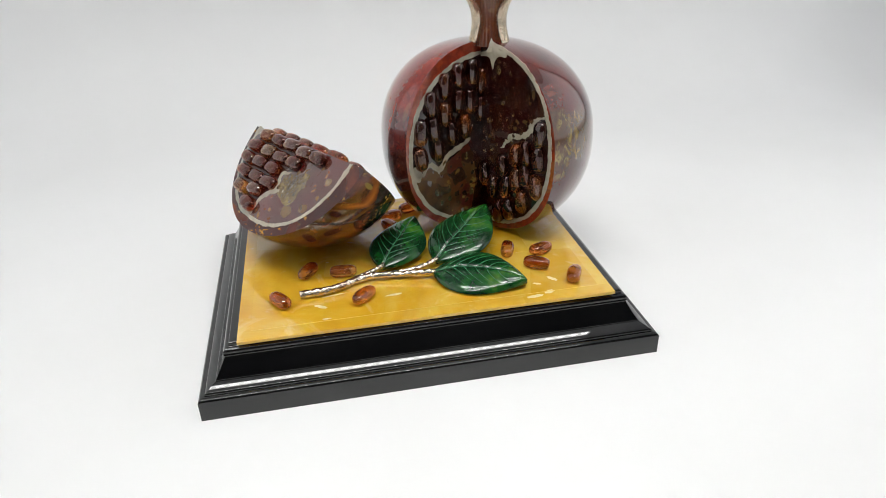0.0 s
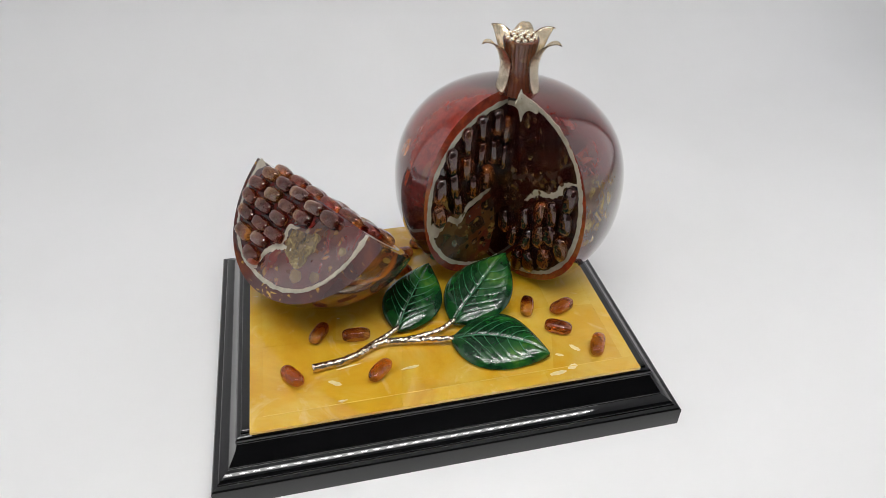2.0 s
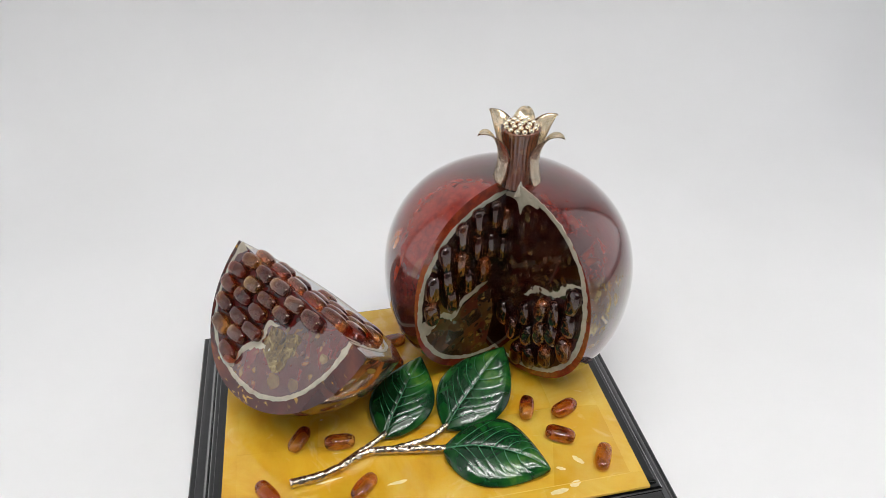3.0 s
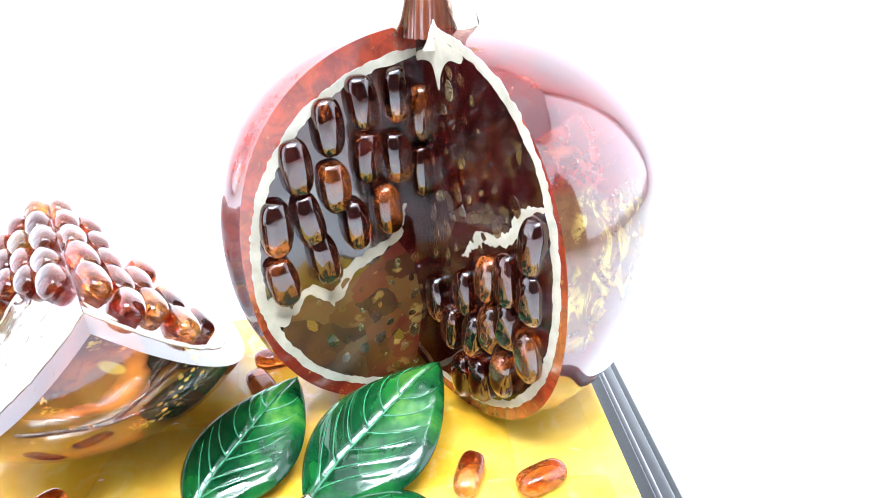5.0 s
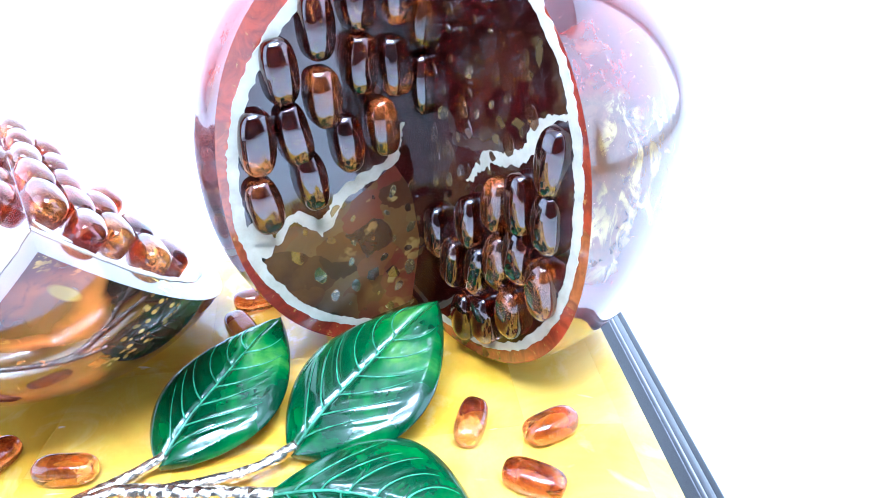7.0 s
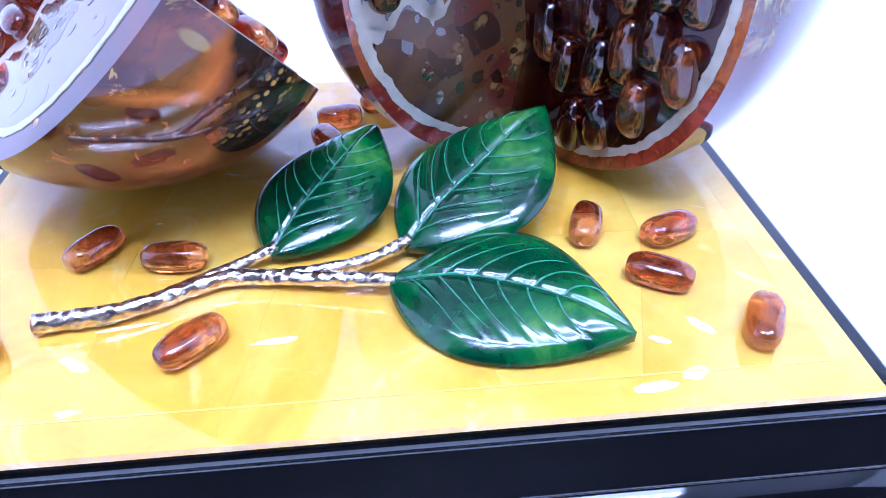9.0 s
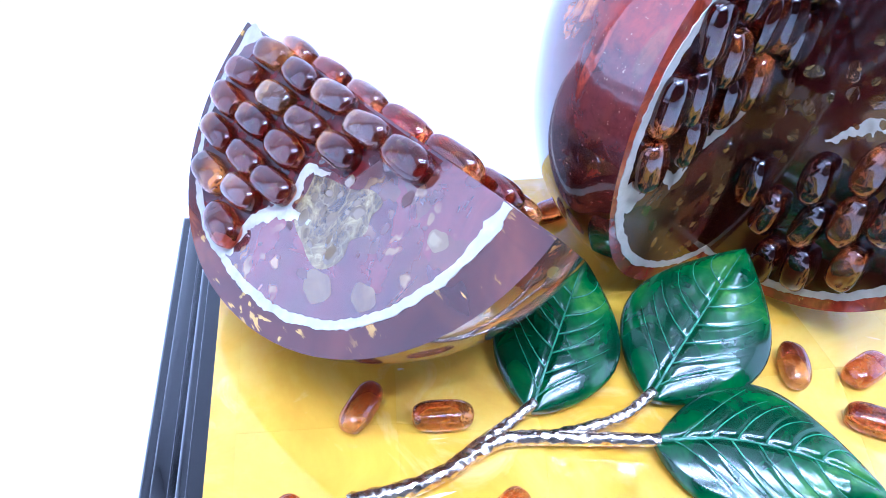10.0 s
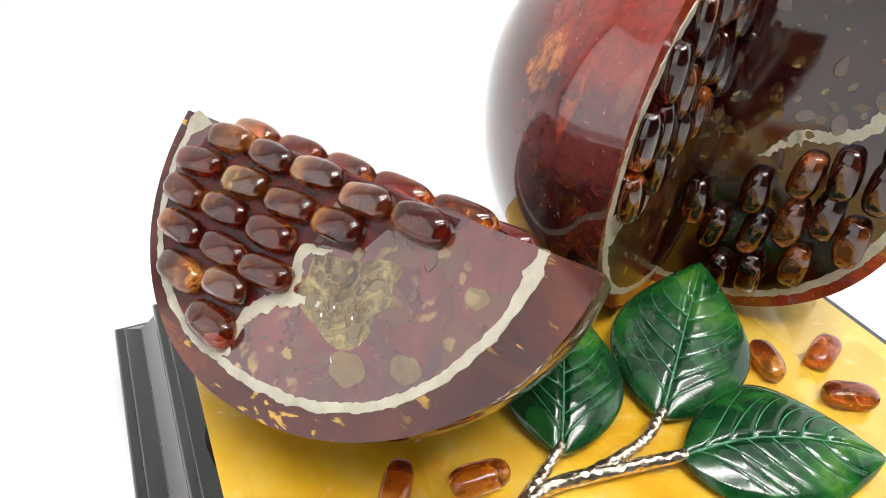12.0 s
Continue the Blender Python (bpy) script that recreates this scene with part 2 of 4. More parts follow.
def mat_flesh(name, lo, hi, flake, patchy, gloss, rough=0.08, coat_ior=1.6):
    mat, nt, b = node_mat(name)
    v = coords(nt)
    n = noise_tex(nt, v, 60, 5, 0.6, 0.8)
    c = ramp(nt, n.outputs["Fac"], [(0.3, lo), (0.7, hi)])
    warp = noise_tex(nt, v, 120, 3)
    cell = voronoi(nt, mix(nt, 0.010, v, warp.outputs["Color"], "ADD"), 150)
    sep = nt.nodes.new("ShaderNodeSeparateColor")
    nt.links.new(cell.outputs["Color"], sep.inputs["Color"])
    shard = ramp(nt, sep.outputs["Green"], [(0.0, lo), (0.45, hi), (0.62, (0.09, 0.012, 0.009)), (0.8, (0.09, 0.040, 0.012)), (1.0, (0.11, 0.065, 0.02))])
    zone = noise_tex(nt, v, 28, 3)
    c = mix(nt, ramp(nt, zone.outputs["Fac"], [(0.42, G(0.0)), (0.56, G(patchy))]), c, shard)
    fl = voronoi(nt, mix(nt, 0.012, v, warp.outputs["Color"], "ADD"), 190)
    where = noise_tex(nt, v, 35, 2)
    mask = mix(nt, 1.0, ramp(nt, fl.outputs["Distance"], [(0.2, G(1.0)), (0.3, G(0.0))]), ramp(nt, where.outputs["Fac"], [(0.5, G(0.0)), (0.6, G(0.8))]), "MULTIPLY")
    c = mix(nt, mask, c, flake)
    nt.links.new(c, b.inputs["Base Color"])
    b.inputs["Roughness"].default_value = rough
    b.inputs["IOR"].default_value = 1.54
    b.inputs["Coat Weight"].default_value = gloss
    b.inputs["Coat IOR"].default_value = coat_ior
    b.inputs["Coat Roughness"].default_value = 0.04
    bump(nt, b, noise_tex(nt, v, 160, 3).outputs["Fac"], 0.05, 0.0006)
    return mat


def mat_crackle():
    """Olive amber full of small cracks that each catch the light their own way."""
    mat, nt, b = node_mat("olive_crackle_amber")
    v = coords(nt)
    warp = noise_tex(nt, v, 170, 6, 0.7, 1.5)
    c = ramp(nt, warp.outputs["Fac"], [(0.36, (0.055, 0.030, 0.016)), (0.48, (0.12, 0.080, 0.034)), (0.60, (0.23, 0.165, 0.062)), (0.70, (0.36, 0.28, 0.12))])
    cell = voronoi(nt, mix(nt, 0.006, v, warp.outputs["Color"], "ADD"), 230)
    crack = voronoi(nt, mix(nt, 0.006, v, warp.outputs["Color"], "ADD"), 230, "DISTANCE_TO_EDGE")
    c = mix(nt, ramp(nt, crack.outputs["Distance"], [(0.01, G(0.30)), (0.06, G(0.0))]), c, (0.36, 0.29, 0.14))
    nt.links.new(c, b.inputs["Base Color"])
    b.inputs["Roughness"].default_value = 0.16
    b.inputs["IOR"].default_value = 1.54
    b.inputs["Coat Weight"].default_value = 1.0
    b.inputs["Coat Roughness"].default_value = 0.02
    bump(nt, b, cell.outputs["Distance"], 0.40, 0.0016)
    return mat


def mat_seed(name, dark, mid, light, clear, crackle=0.5, coat=0.9):
    """Clear amber bead: a deep body with a glowing, cracked cloud towards one end."""
    mat, nt, b = node_mat(name)
    v = coords(nt)
    info = nt.nodes.new("ShaderNodeObjectInfo")
    shift = nt.nodes.new("ShaderNodeVectorMath")
    shift.operation = "ADD"
    nt.links.new(v, shift.inputs[0])
    nt.links.new(info.outputs["Random"], shift.inputs[1])
    rare = tuple(0.35 * m + 0.65 * l for m, l in zip(mid, light))
    tone = ramp(nt, info.outputs["Random"], [(0.0, dark), (0.45, mid), (0.86, mid), (0.93, rare)])
    sep = nt.nodes.new("ShaderNodeSeparateXYZ")
    nt.links.new(v, sep.inputs["Vector"])
    side = nt.nodes.new("ShaderNodeMath")
    side.operation = "MULTIPLY_ADD"
    side.inputs[1].default_value, side.inputs[2].default_value = 3.2, -2.1
    nt.links.new(info.outputs["Random"], side.inputs[0])
    along = nt.nodes.new("ShaderNodeMath")
    along.operation = "MULTIPLY"
    nt.links.new(sep.outputs["X"], along.inputs[0])
    nt.links.new(side.outputs["Value"], along.inputs[1])
    cloud = noise_tex(nt, shift.outputs["Vector"], 380, 6, 0.80, 1.6)
    spot = nt.nodes.new("ShaderNodeMath")
    spot.operation = "MULTIPLY_ADD"
    spot.inputs[1].default_value = 24.0
    nt.links.new(along.outputs["Value"], spot.inputs[0])
    nt.links.new(cloud.outputs["Fac"], spot.inputs[2])
    glow = ramp(nt, spot.outputs["Value"], [(1.03 - crackle, G(0.0)), (1.10 - crackle, G(0.85))])
    c = mix(nt, glow, tone, light)
    n = noise_tex(nt, shift.outputs["Vector"], 1300, 3, 0.7)
    spark = mix(nt, 1.0, ramp(nt, n.outputs["Fac"], [(0.57, G(0.0)), (0.63, G(1.0))]), ramp(nt, cloud.outputs["Fac"], [(0.45, G(0.0)), (0.6, G(1.0))]), "MULTIPLY")
    c = mix(nt, spark, c, tuple(min(1.0, x * 1.5) for x in light))
    murk = noise_tex(nt, shift.outputs["Vector"], 210, 4, 0.65, 0.6)
    c = mix(nt, ramp(nt, murk.outputs["Fac"], [(0.39, G(0.80)), (0.52, G(0.0))]), c, tuple(0.35 * x for x in dark))
    nt.links.new(c, b.inputs["Base Color"])
    nt.links.new(mix(nt, glow, G(clear), G(clear * 0.62)), b.inputs["Transmission Weight"])
    b.inputs["Roughness"].default_value = 0.02
    b.inputs["IOR"].default_value = 1.54
    b.inputs["Coat Weight"].default_value = coat
    b.inputs["Coat IOR"].default_value = 1.6
    b.inputs["Coat Roughness"].default_value = 0.015
    bump(nt, b, noise_tex(nt, shift.outputs["Vector"], 260, 2, 0.5).outputs["Fac"], 0.09, 0.0010)
    return mat


def mat_membrane():
    mat, nt, b = node_mat("cream_inlay")
    v = coords(nt)
    n = noise_tex(nt, v, 260, 5)
    nt.links.new(ramp(nt, n.outputs["Fac"], [(0.3, (0.33, 0.30, 0.225)), (0.6, (0.44, 0.41, 0.325))]), b.inputs["Base Color"])
    b.inputs["Roughness"].default_value = 0.30
    bump(nt, b, n.outputs["Fac"], 0.12, 0.0005)
    return mat


def mat_metal(name, colour, hammer, rough=0.17, worn=0.75, grain=420):
    mat, nt, b = node_mat(name)
    v = coords(nt)
    n = noise_tex(nt, v, grain, 4)
    lo = tuple(c * worn for c in colour)
    nt.links.new(ramp(nt, n.outputs["Fac"], [(0.3, lo), (0.6, colour)]), b.inputs["Base Color"])
    b.inputs["Metallic"].default_value = 1.0
    b.inputs["Roughness"].default_value = rough
    vo = voronoi(nt, v, 620)
    bump(nt, b, vo.outputs["Distance"], hammer, 0.0008)
    return mat


def mat_leaf():
    mat, nt, b = node_mat("green_amber")
    v = coords(nt)
    n = noise_tex(nt, v, 55, 5, 0.6, 0.8)
    c = ramp(nt, n.outputs["Fac"], [(0.3, (0.0015, 0.016, 0.006)), (0.46, (0.003, 0.038, 0.010)), (0.60, (0.012, 0.090, 0.014)), (0.74, (0.065, 0.17, 0.020))])
    nt.links.new(c, b.inputs["Base Color"])
    b.inputs["Roughness"].default_value = 0.15
    b.inputs["IOR"].default_value = 1.54
    b.inputs["Coat Weight"].default_value = 0.1
    bump(nt, b, noise_tex(nt, v, 200, 3).outputs["Fac"], 0.06, 0.0006)
    return mat


def mat_led():
    mat, nt, b = node_mat("led")
    b.inputs["Emission Color"].default_value = (1.0, 0.98, 0.94, 1)
    b.inputs["Emission Strength"].default_value = 70
    return mat


def mat_clear_rind():
    """The wedge's outer body: clear honey-brown amber with clouds in it."""
    mat, nt, b = node_mat("clear_amber_rind")
    v = coords(nt)
    n = noise_tex(nt, v, 27, 3, 0.55, 1.4)
    c = ramp(nt, n.outputs["Fac"], [(0.34, (0.055, 0.013, 0.010)), (0.47, (0.15, 0.034, 0.016)), (0.60, (0.36, 0.095, 0.024)), (0.70, (0.12, 0.020, 0.012))])
    w = noise_tex(nt, coords(nt, (1.6, 1.6, 0.4)), 95, 5, 0.55, 2.0)
    c = mix(nt, ramp(nt, w.outputs["Fac"], [(0.60, G(0.0)), (0.67, G(0.65))]), c, (0.72, 0.22, 0.04))
    c = mix(nt, ramp(nt, w.outputs["Fac"], [(0.34, G(0.75)), (0.45, G(0.0))]), c, (0.050, 0.010, 0.007))
    fine = noise_tex(nt, v, 130, 4, 0.6)
    sep = nt.nodes.new("ShaderNodeSeparateXYZ")
    nt.links.new(mix(nt, 0.0035, v, fine.outputs["Color"], "ADD"), sep.inputs["Vector"])

    def calc(op, p, q):
        m = nt.nodes.new("ShaderNodeMath")
        m.operation = op
        for i, x in enumerate((p, q)):
            if isinstance(x, float):
                m.inputs[i].default_value = x
            else:
                nt.links.new(x, m.inputs[i])
        return m.outputs["Value"]

    # an orange streak that bends across the body, and an olive tab beside it
    bent = calc("ADD", sep.outputs["Y"], calc("MULTIPLY", calc("MAXIMUM", calc("SUBTRACT", sep.outputs["X"], 0.0130), 0.0), 1.5))
    streak = ramp(nt, calc("ABSOLUTE", calc("SUBTRACT", bent, 0.0138), 0.0), [(0.0005, G(0.9)), (0.0013, G(0.0))])
    reach = mix(nt, 1.0, ramp(nt, sep.outputs["X"], [(0.0185, G(1.0)), (0.0205, G(0.0))]), ramp(nt, sep.outputs["Z"], [(0.036, G(0.0)), (0.042, G(1.0))]), "MULTIPLY")
    c = mix(nt, blot(nt, v, (0.0085, 0.0075, 0.050), (0.0060, 0.0038, 0.010), 0.5), c, (0.17, 0.060, 0.022))
    c = mix(nt, blot(nt, v, (0.0045, 0.0070, 0.050), (0.0013, 0.0030, 0.006), 0.3), c, (0.40, 0.27, 0.06))
    c = mix(nt, mix(nt, 1.0, streak, reach, "MULTIPLY"), c, (0.80, 0.24, 0.035))
    # the dark end piece with a row of gold flakes
    piece = ramp(nt, calc("SUBTRACT", sep.outputs["Y"], calc("MULTIPLY", sep.outputs["X"], 0.75)), [(0.0098, G(0.0)), (0.0112, G(1.0))])
    piece = mix(nt, 1.0, piece, ramp(nt, sep.outputs["Z"], [(0.030, G(0.0)), (0.037, G(1.0))]), "MULTIPLY")
    row = mix(nt, 1.0, ramp(nt, calc("ABSOLUTE", calc("SUBTRACT", sep.outputs["Y"], 0.0250), 0.0), [(0.0008, G(1.0)), (0.0020, G(0.0))]), ramp(nt, sep.outputs["X"], [(0.014, G(1.0)), (0.017, G(0.0))]), "MULTIPLY")
    row = mix(nt, 1.0, row, ramp(nt, voronoi(nt, v, 620).outputs["Distance"], [(0.26, G(1.0)), (0.42, G(0.0))]), "MULTIPLY")
    dark = mix(nt, row, ramp(nt, fine.outputs["Fac"], [(0.40, (0.016, 0.007, 0.006)), (0.62, (0.060, 0.018, 0.010))]), (0.66, 0.44, 0.09))
    c = mix(nt, piece, c, dark)
    wave = nt.nodes.new("ShaderNodeSeparateXYZ")
    nt.links.new(mix(nt, 0.014, v, noise_tex(nt, v, 24, 2).outputs["Color"], "ADD"), wave.inputs["Vector"])
    layer = ramp(nt, wave.outputs["Y"], [(0.0112, G(1.0)), (0.0120, G(0.0))])
    spot = mix(nt, 1.0, ramp(nt, voronoi(nt, mix(nt, 0.02, v, w.outputs["Color"], "ADD"), 200).outputs["Distance"], [(0.20, G(0.85)), (0.30, G(0.0))]), ramp(nt, noise_tex(nt, v, 40, 2).outputs["Fac"], [(0.44, G(0.0)), (0.54, G(1.0))]), "MULTIPLY")
    fleck = mix(nt, spot, ramp(nt, n.outputs["Fac"], [(0.35, (0.040, 0.009, 0.008)), (0.65, (0.11, 0.024, 0.014))]), (0.56, 0.32, 0.05))
    c = mix(nt, layer, c, fleck)
    nt.links.new(c, b.inputs["Base Color"])
    solid = mix(nt, 1.0, layer, piece, "LIGHTEN")
    nt.links.new(mix(nt, solid, G(0.40), G(0.0)), b.inputs["Transmission Weight"])
    b.inputs["Coat Weight"].default_value = 0.1
    b.inputs["Coat Roughness"].default_value = 0.03
    b.inputs["Roughness"].default_value = 0.06
    b.inputs["IOR"].default_value = 1.54
    return mat


PAPER = mat_paper()
FABRIC = mat_plain("tent_fabric", (0.66, 0.66, 0.67), 0.8)
WALL = mat_plain("room_paint", (0.20, 0.20, 0.20), 0.8, grain=8)
LACQUER = mat_lacquer()
PLATE = mat_amber_plate()
RIND = mat_rind()
RIND_CUT = mat_rind_cut()
RIND_W = mat_clear_rind()
# Flesh in the fruit's recess: the shade there is put into these darker colours.
FLESH = mat_flesh("shaded_brown_amber", (0.0030, 0.0008, 0.0008), (0.036, 0.0034, 0.0032), (0.085, 0.055, 0.020), 0.22, 0.45)
PATCH = mat_crackle()
DISC = mat_flesh("olive_disc", (0.10, 0.052, 0.024), (0.20, 0.125, 0.042), (0.30, 0.22, 0.10), 0.0, 1.0, coat_ior=1.65)
# Red amber with the shade of the seed gaps in its colour.
GAP_SHADE = mat_plain("red_gap_shade", (0.055, 0.005, 0.004), 0.25, grain=240, amount=0.7)
GOLDEN = mat_flesh("golden_brown_amber", (0.018, 0.006, 0.004), (0.125, 0.046, 0.010), (0.26, 0.16, 0.040), 0.8, 0.0, 0.24)
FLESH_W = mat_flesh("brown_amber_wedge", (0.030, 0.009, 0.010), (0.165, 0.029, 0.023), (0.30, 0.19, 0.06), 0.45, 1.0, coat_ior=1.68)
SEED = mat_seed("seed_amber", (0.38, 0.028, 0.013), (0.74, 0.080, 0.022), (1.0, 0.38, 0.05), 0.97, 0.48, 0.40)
SEED_GOLD = mat_seed("golden_seed_amber", (0.88, 0.28, 0.03), (0.92, 0.34, 0.04), (1.0, 0.52, 0.07), 0.96, 0.50)
SEED_BROWN = mat_seed("honey_seed_amber", (0.62, 0.12, 0.04), (0.72, 0.17, 0.05), (0.98, 0.42, 0.08), 0.95, 0.48)
# The seed amber again, darkened by colour for the shaded recess.
SEED_SHADED = mat_seed("shaded_seed_amber", (0.070, 0.007, 0.006), (0.16, 0.015, 0.009), (0.85, 0.20, 0.028), 0.93, 0.45, 0.6)
BEAD = mat_seed("bead_amber", (0.38, 0.070, 0.011), (0.60, 0.135, 0.018), (0.92, 0.38, 0.050), 0.93, 0.50, 0.25)
CHIP_MID = mat_seed("dull_olive_chip", (0.09, 0.060, 0.024), (0.15, 0.105, 0.040), (0.34, 0.25, 0.09), 0.5)
CHIP_PALE = mat_flesh("pale_brown_chip", (0.070, 0.024, 0.020), (0.125, 0.058, 0.034), (0.40, 0.30, 0.12), 0.0, 1.0, coat_ior=1.65)
CHIP_GLINT = mat_flesh("olive_flake", (0.085, 0.052, 0.028), (0.21, 0.150, 0.062), (0.50, 0.38, 0.12), 0.0, 1.0, 0.05)
CHIP_DARK = mat_seed("brown_chip", (0.07, 0.016, 0.009), (0.10, 0.042, 0.018), (0.20, 0.11, 0.04), 0.5)
VEIN = mat_plain("engraved_vein", (0.055, 0.175, 0.095), 0.25, grain=500, amount=0.45)
GROOVE_LIGHT = mat_plain("groove_highlight_amber", (0.72, 0.47, 0.08), 0.1, grain=90, amount=0.12)
FLECK = mat_plain("milky_amber", (0.82, 0.68, 0.34), 0.08, grain=260, amount=0.12)
LED = mat_led()
CREAM = mat_membrane()
GOLD = mat_metal("pale_gold", (0.97, 0.86, 0.68), 0.10, 0.16)
SILVER = mat_metal("hammered_metal", (0.94, 0.81, 0.64), 0.5, 0.27, 0.42, 800)
NECK = mat_flesh("amber_neck", (0.050, 0.010, 0.006), (0.19, 0.050, 0.018), (0.36, 0.16, 0.05), 0.3, 0.8)
LEAF = mat_leaf()


# ---- building helpers ----
def link_mesh(name, bm, material, smooth=True):
    me = bpy.data.meshes.new(name)
    bmesh.ops.recalc_face_normals(bm, faces=bm.faces)
    bm.to_mesh(me)
    bm.free()
    if smooth:
        me.polygons.foreach_set("use_smooth", [True] * len(me.polygons))
    if material:
        me.materials.append(material)
    return me


def part(name, bm, material, parent, label="", smooth=True):
    ob = new(name, link_mesh(name, bm, material, smooth))
    ob.parent = parent
    if label:
        ob["label"] = label
    return ob


def thing(name, m, label, category, group="", kind=""):
    ob = new(name)
    ob.empty_display_size = 0.01
    ob.matrix_world = m
    return tagged(ob, label, category, group, kind)


def quad_grid(bm, rows, close_v=False):
    vs = [[bm.verts.new(p) for p in r] for r in rows]
    for a, b in zip(vs, vs[1:]):
        n = len(a)
        for i in range(n if close_v else n - 1):
            j = (i + 1) % n
            bm.faces.new((a[i], a[j], b[j], b[i]))
    return vs


def smooth_line(pts, step=0.7):
    """Points along a soft curve through pts, about step apart."""
    pts = [Vector(p) for p in pts]
    out = []
    ext = [pts[0] * 2 - pts[1], *pts, pts[-1] * 2 - pts[-2]]
    for i in range(1, len(ext) - 2):
        p0, p1, p2, p3 = ext[i - 1:i + 3]
        n = max(2, int((p2 - p1).length / step))
        for k in range(n):
            t = k / n
            out.append(0.5 * ((2 * p1) + (p2 - p0) * t + (2 * p0 - 5 * p1 + 4 * p2 - p3) * t * t + (3 * p1 - p0 - 3 * p2 + p3) * t ** 3))
    out.append(pts[-1])
    return out


def ribbon(bm, line, width, jag, height, place, seed, ends=1.0):
    """A low inlay strip along a 2D line, with ragged edges. place(u, v, h) gives the point in space."""
    rng = random.Random(seed)
    rows = []
    n = len(line)
    wl = wr = 0.0
    for i, p in enumerate(line):
        a, b = line[max(0, i - 1)], line[min(n - 1, i + 1)]
        d = (b - a).normalized()
        side = Vector((-d.y, d.x))
        w = width(i / (n - 1)) if callable(width) else width
        wl = 0.62 * wl + rng.uniform(-jag, jag) * (2.0 if rng.random() < 0.12 else 1.0)
        wr = 0.62 * wr + rng.uniform(-jag, jag) * (2.0 if rng.random() < 0.12 else 1.0)
        k = min(1.0, 0.25 + 3 * min(i, n - 1 - i) / n) if ends < 1 else 1.0
        l = p + side * max(0.15, w / 2 * k + wl)
        r = p - side * max(0.15, w / 2 * k + wr)
        rows.append([place(l.x, l.y, -0.15), place(l.x * 0.97 + p.x * 0.03, l.y * 0.97 + p.y * 0.03, height), place(r.x * 0.97 + p.x * 0.03, r.y * 0.97 + p.y * 0.03, height), place(r.x, r.y, -0.15)])
    vs = quad_grid(bm, rows)
    bm.faces.new(vs[0])
    bm.faces.new(list(reversed(vs[-1])))


def slab(bm, outline, height, place, base=0):
    lo = [bm.verts.new(place(p[0], p[1], base)) for p in outline]
    hi = [bm.verts.new(place(p[0], p[1], height)) for p in outline]
    n = len(lo)
    bm.faces.new(hi)
    bm.faces.new(list(reversed(lo)))
    for i in range(n):
        bm.faces.new((lo[i], lo[(i + 1) % n], hi[(i + 1) % n], hi[i]))


def capsule_mesh(name, length, width, height, material, power=3.2):
    """A tumbled bead: long, with blunt round ends."""
    bm = bmesh.new()
    rows = []
    nu, nv = 19, 22
    for i in range(nu):
        a = -math.pi / 2 + math.pi * i / (nu - 1)
        x = math.copysign(abs(math.sin(a)) ** 0.80, math.sin(a)) * length / 2
        r = max(1e-3, math.cos(a)) ** (2 / power)
        ring = []
        for k in range(nv):
            c, s = math.cos(2 * math.pi * k / nv), math.sin(2 * math.pi * k / nv)
            ring.append((x * MM, math.copysign(abs(c) ** 0.74, c) * r * width / 2 * MM, math.copysign(abs(s) ** 0.74, s) * r * height / 2 * MM))
        rows.append(ring)
    vs = quad_grid(bm, rows, True)
    bm.faces.new(vs[0])
    bm.faces.new(vs[-1])
    return link_mesh(name, bm, material)


def lump(me_name, length, width, height, material, seed):
    """A capsule with slight unevenness."""
    me = capsule_mesh(me_name, length, width, height, material)
    for v in me.vertices:
        v.co *= 1 + 0.05 * noise.noise(v.co * 260 + Vector((seed * 7.1, 0, 0)))
    return me


SEED_MESHES = [lump("seed", 11.6, 6.3, 6.0, SEED, i) for i in range(6)]
GOLD_MESHES = [lump("seed", 11.6, 6.3, 6.0, SEED_GOLD, 30 + i) for i in range(2)]
HONEY_MESHES = [lump("seed", 11.6, 6.3, 6.0, SEED_BROWN, 40 + i) for i in range(4)]
SHADED_MESHES = [lump("seed", 11.6, 6.3, 6.0, SEED_SHADED, 20 + i) for i in range(6)]
BEAD_MESHES = [lump("loose_seed", 11.4, 6.0, 5.2, BEAD, 10 + i) for i in range(4)]


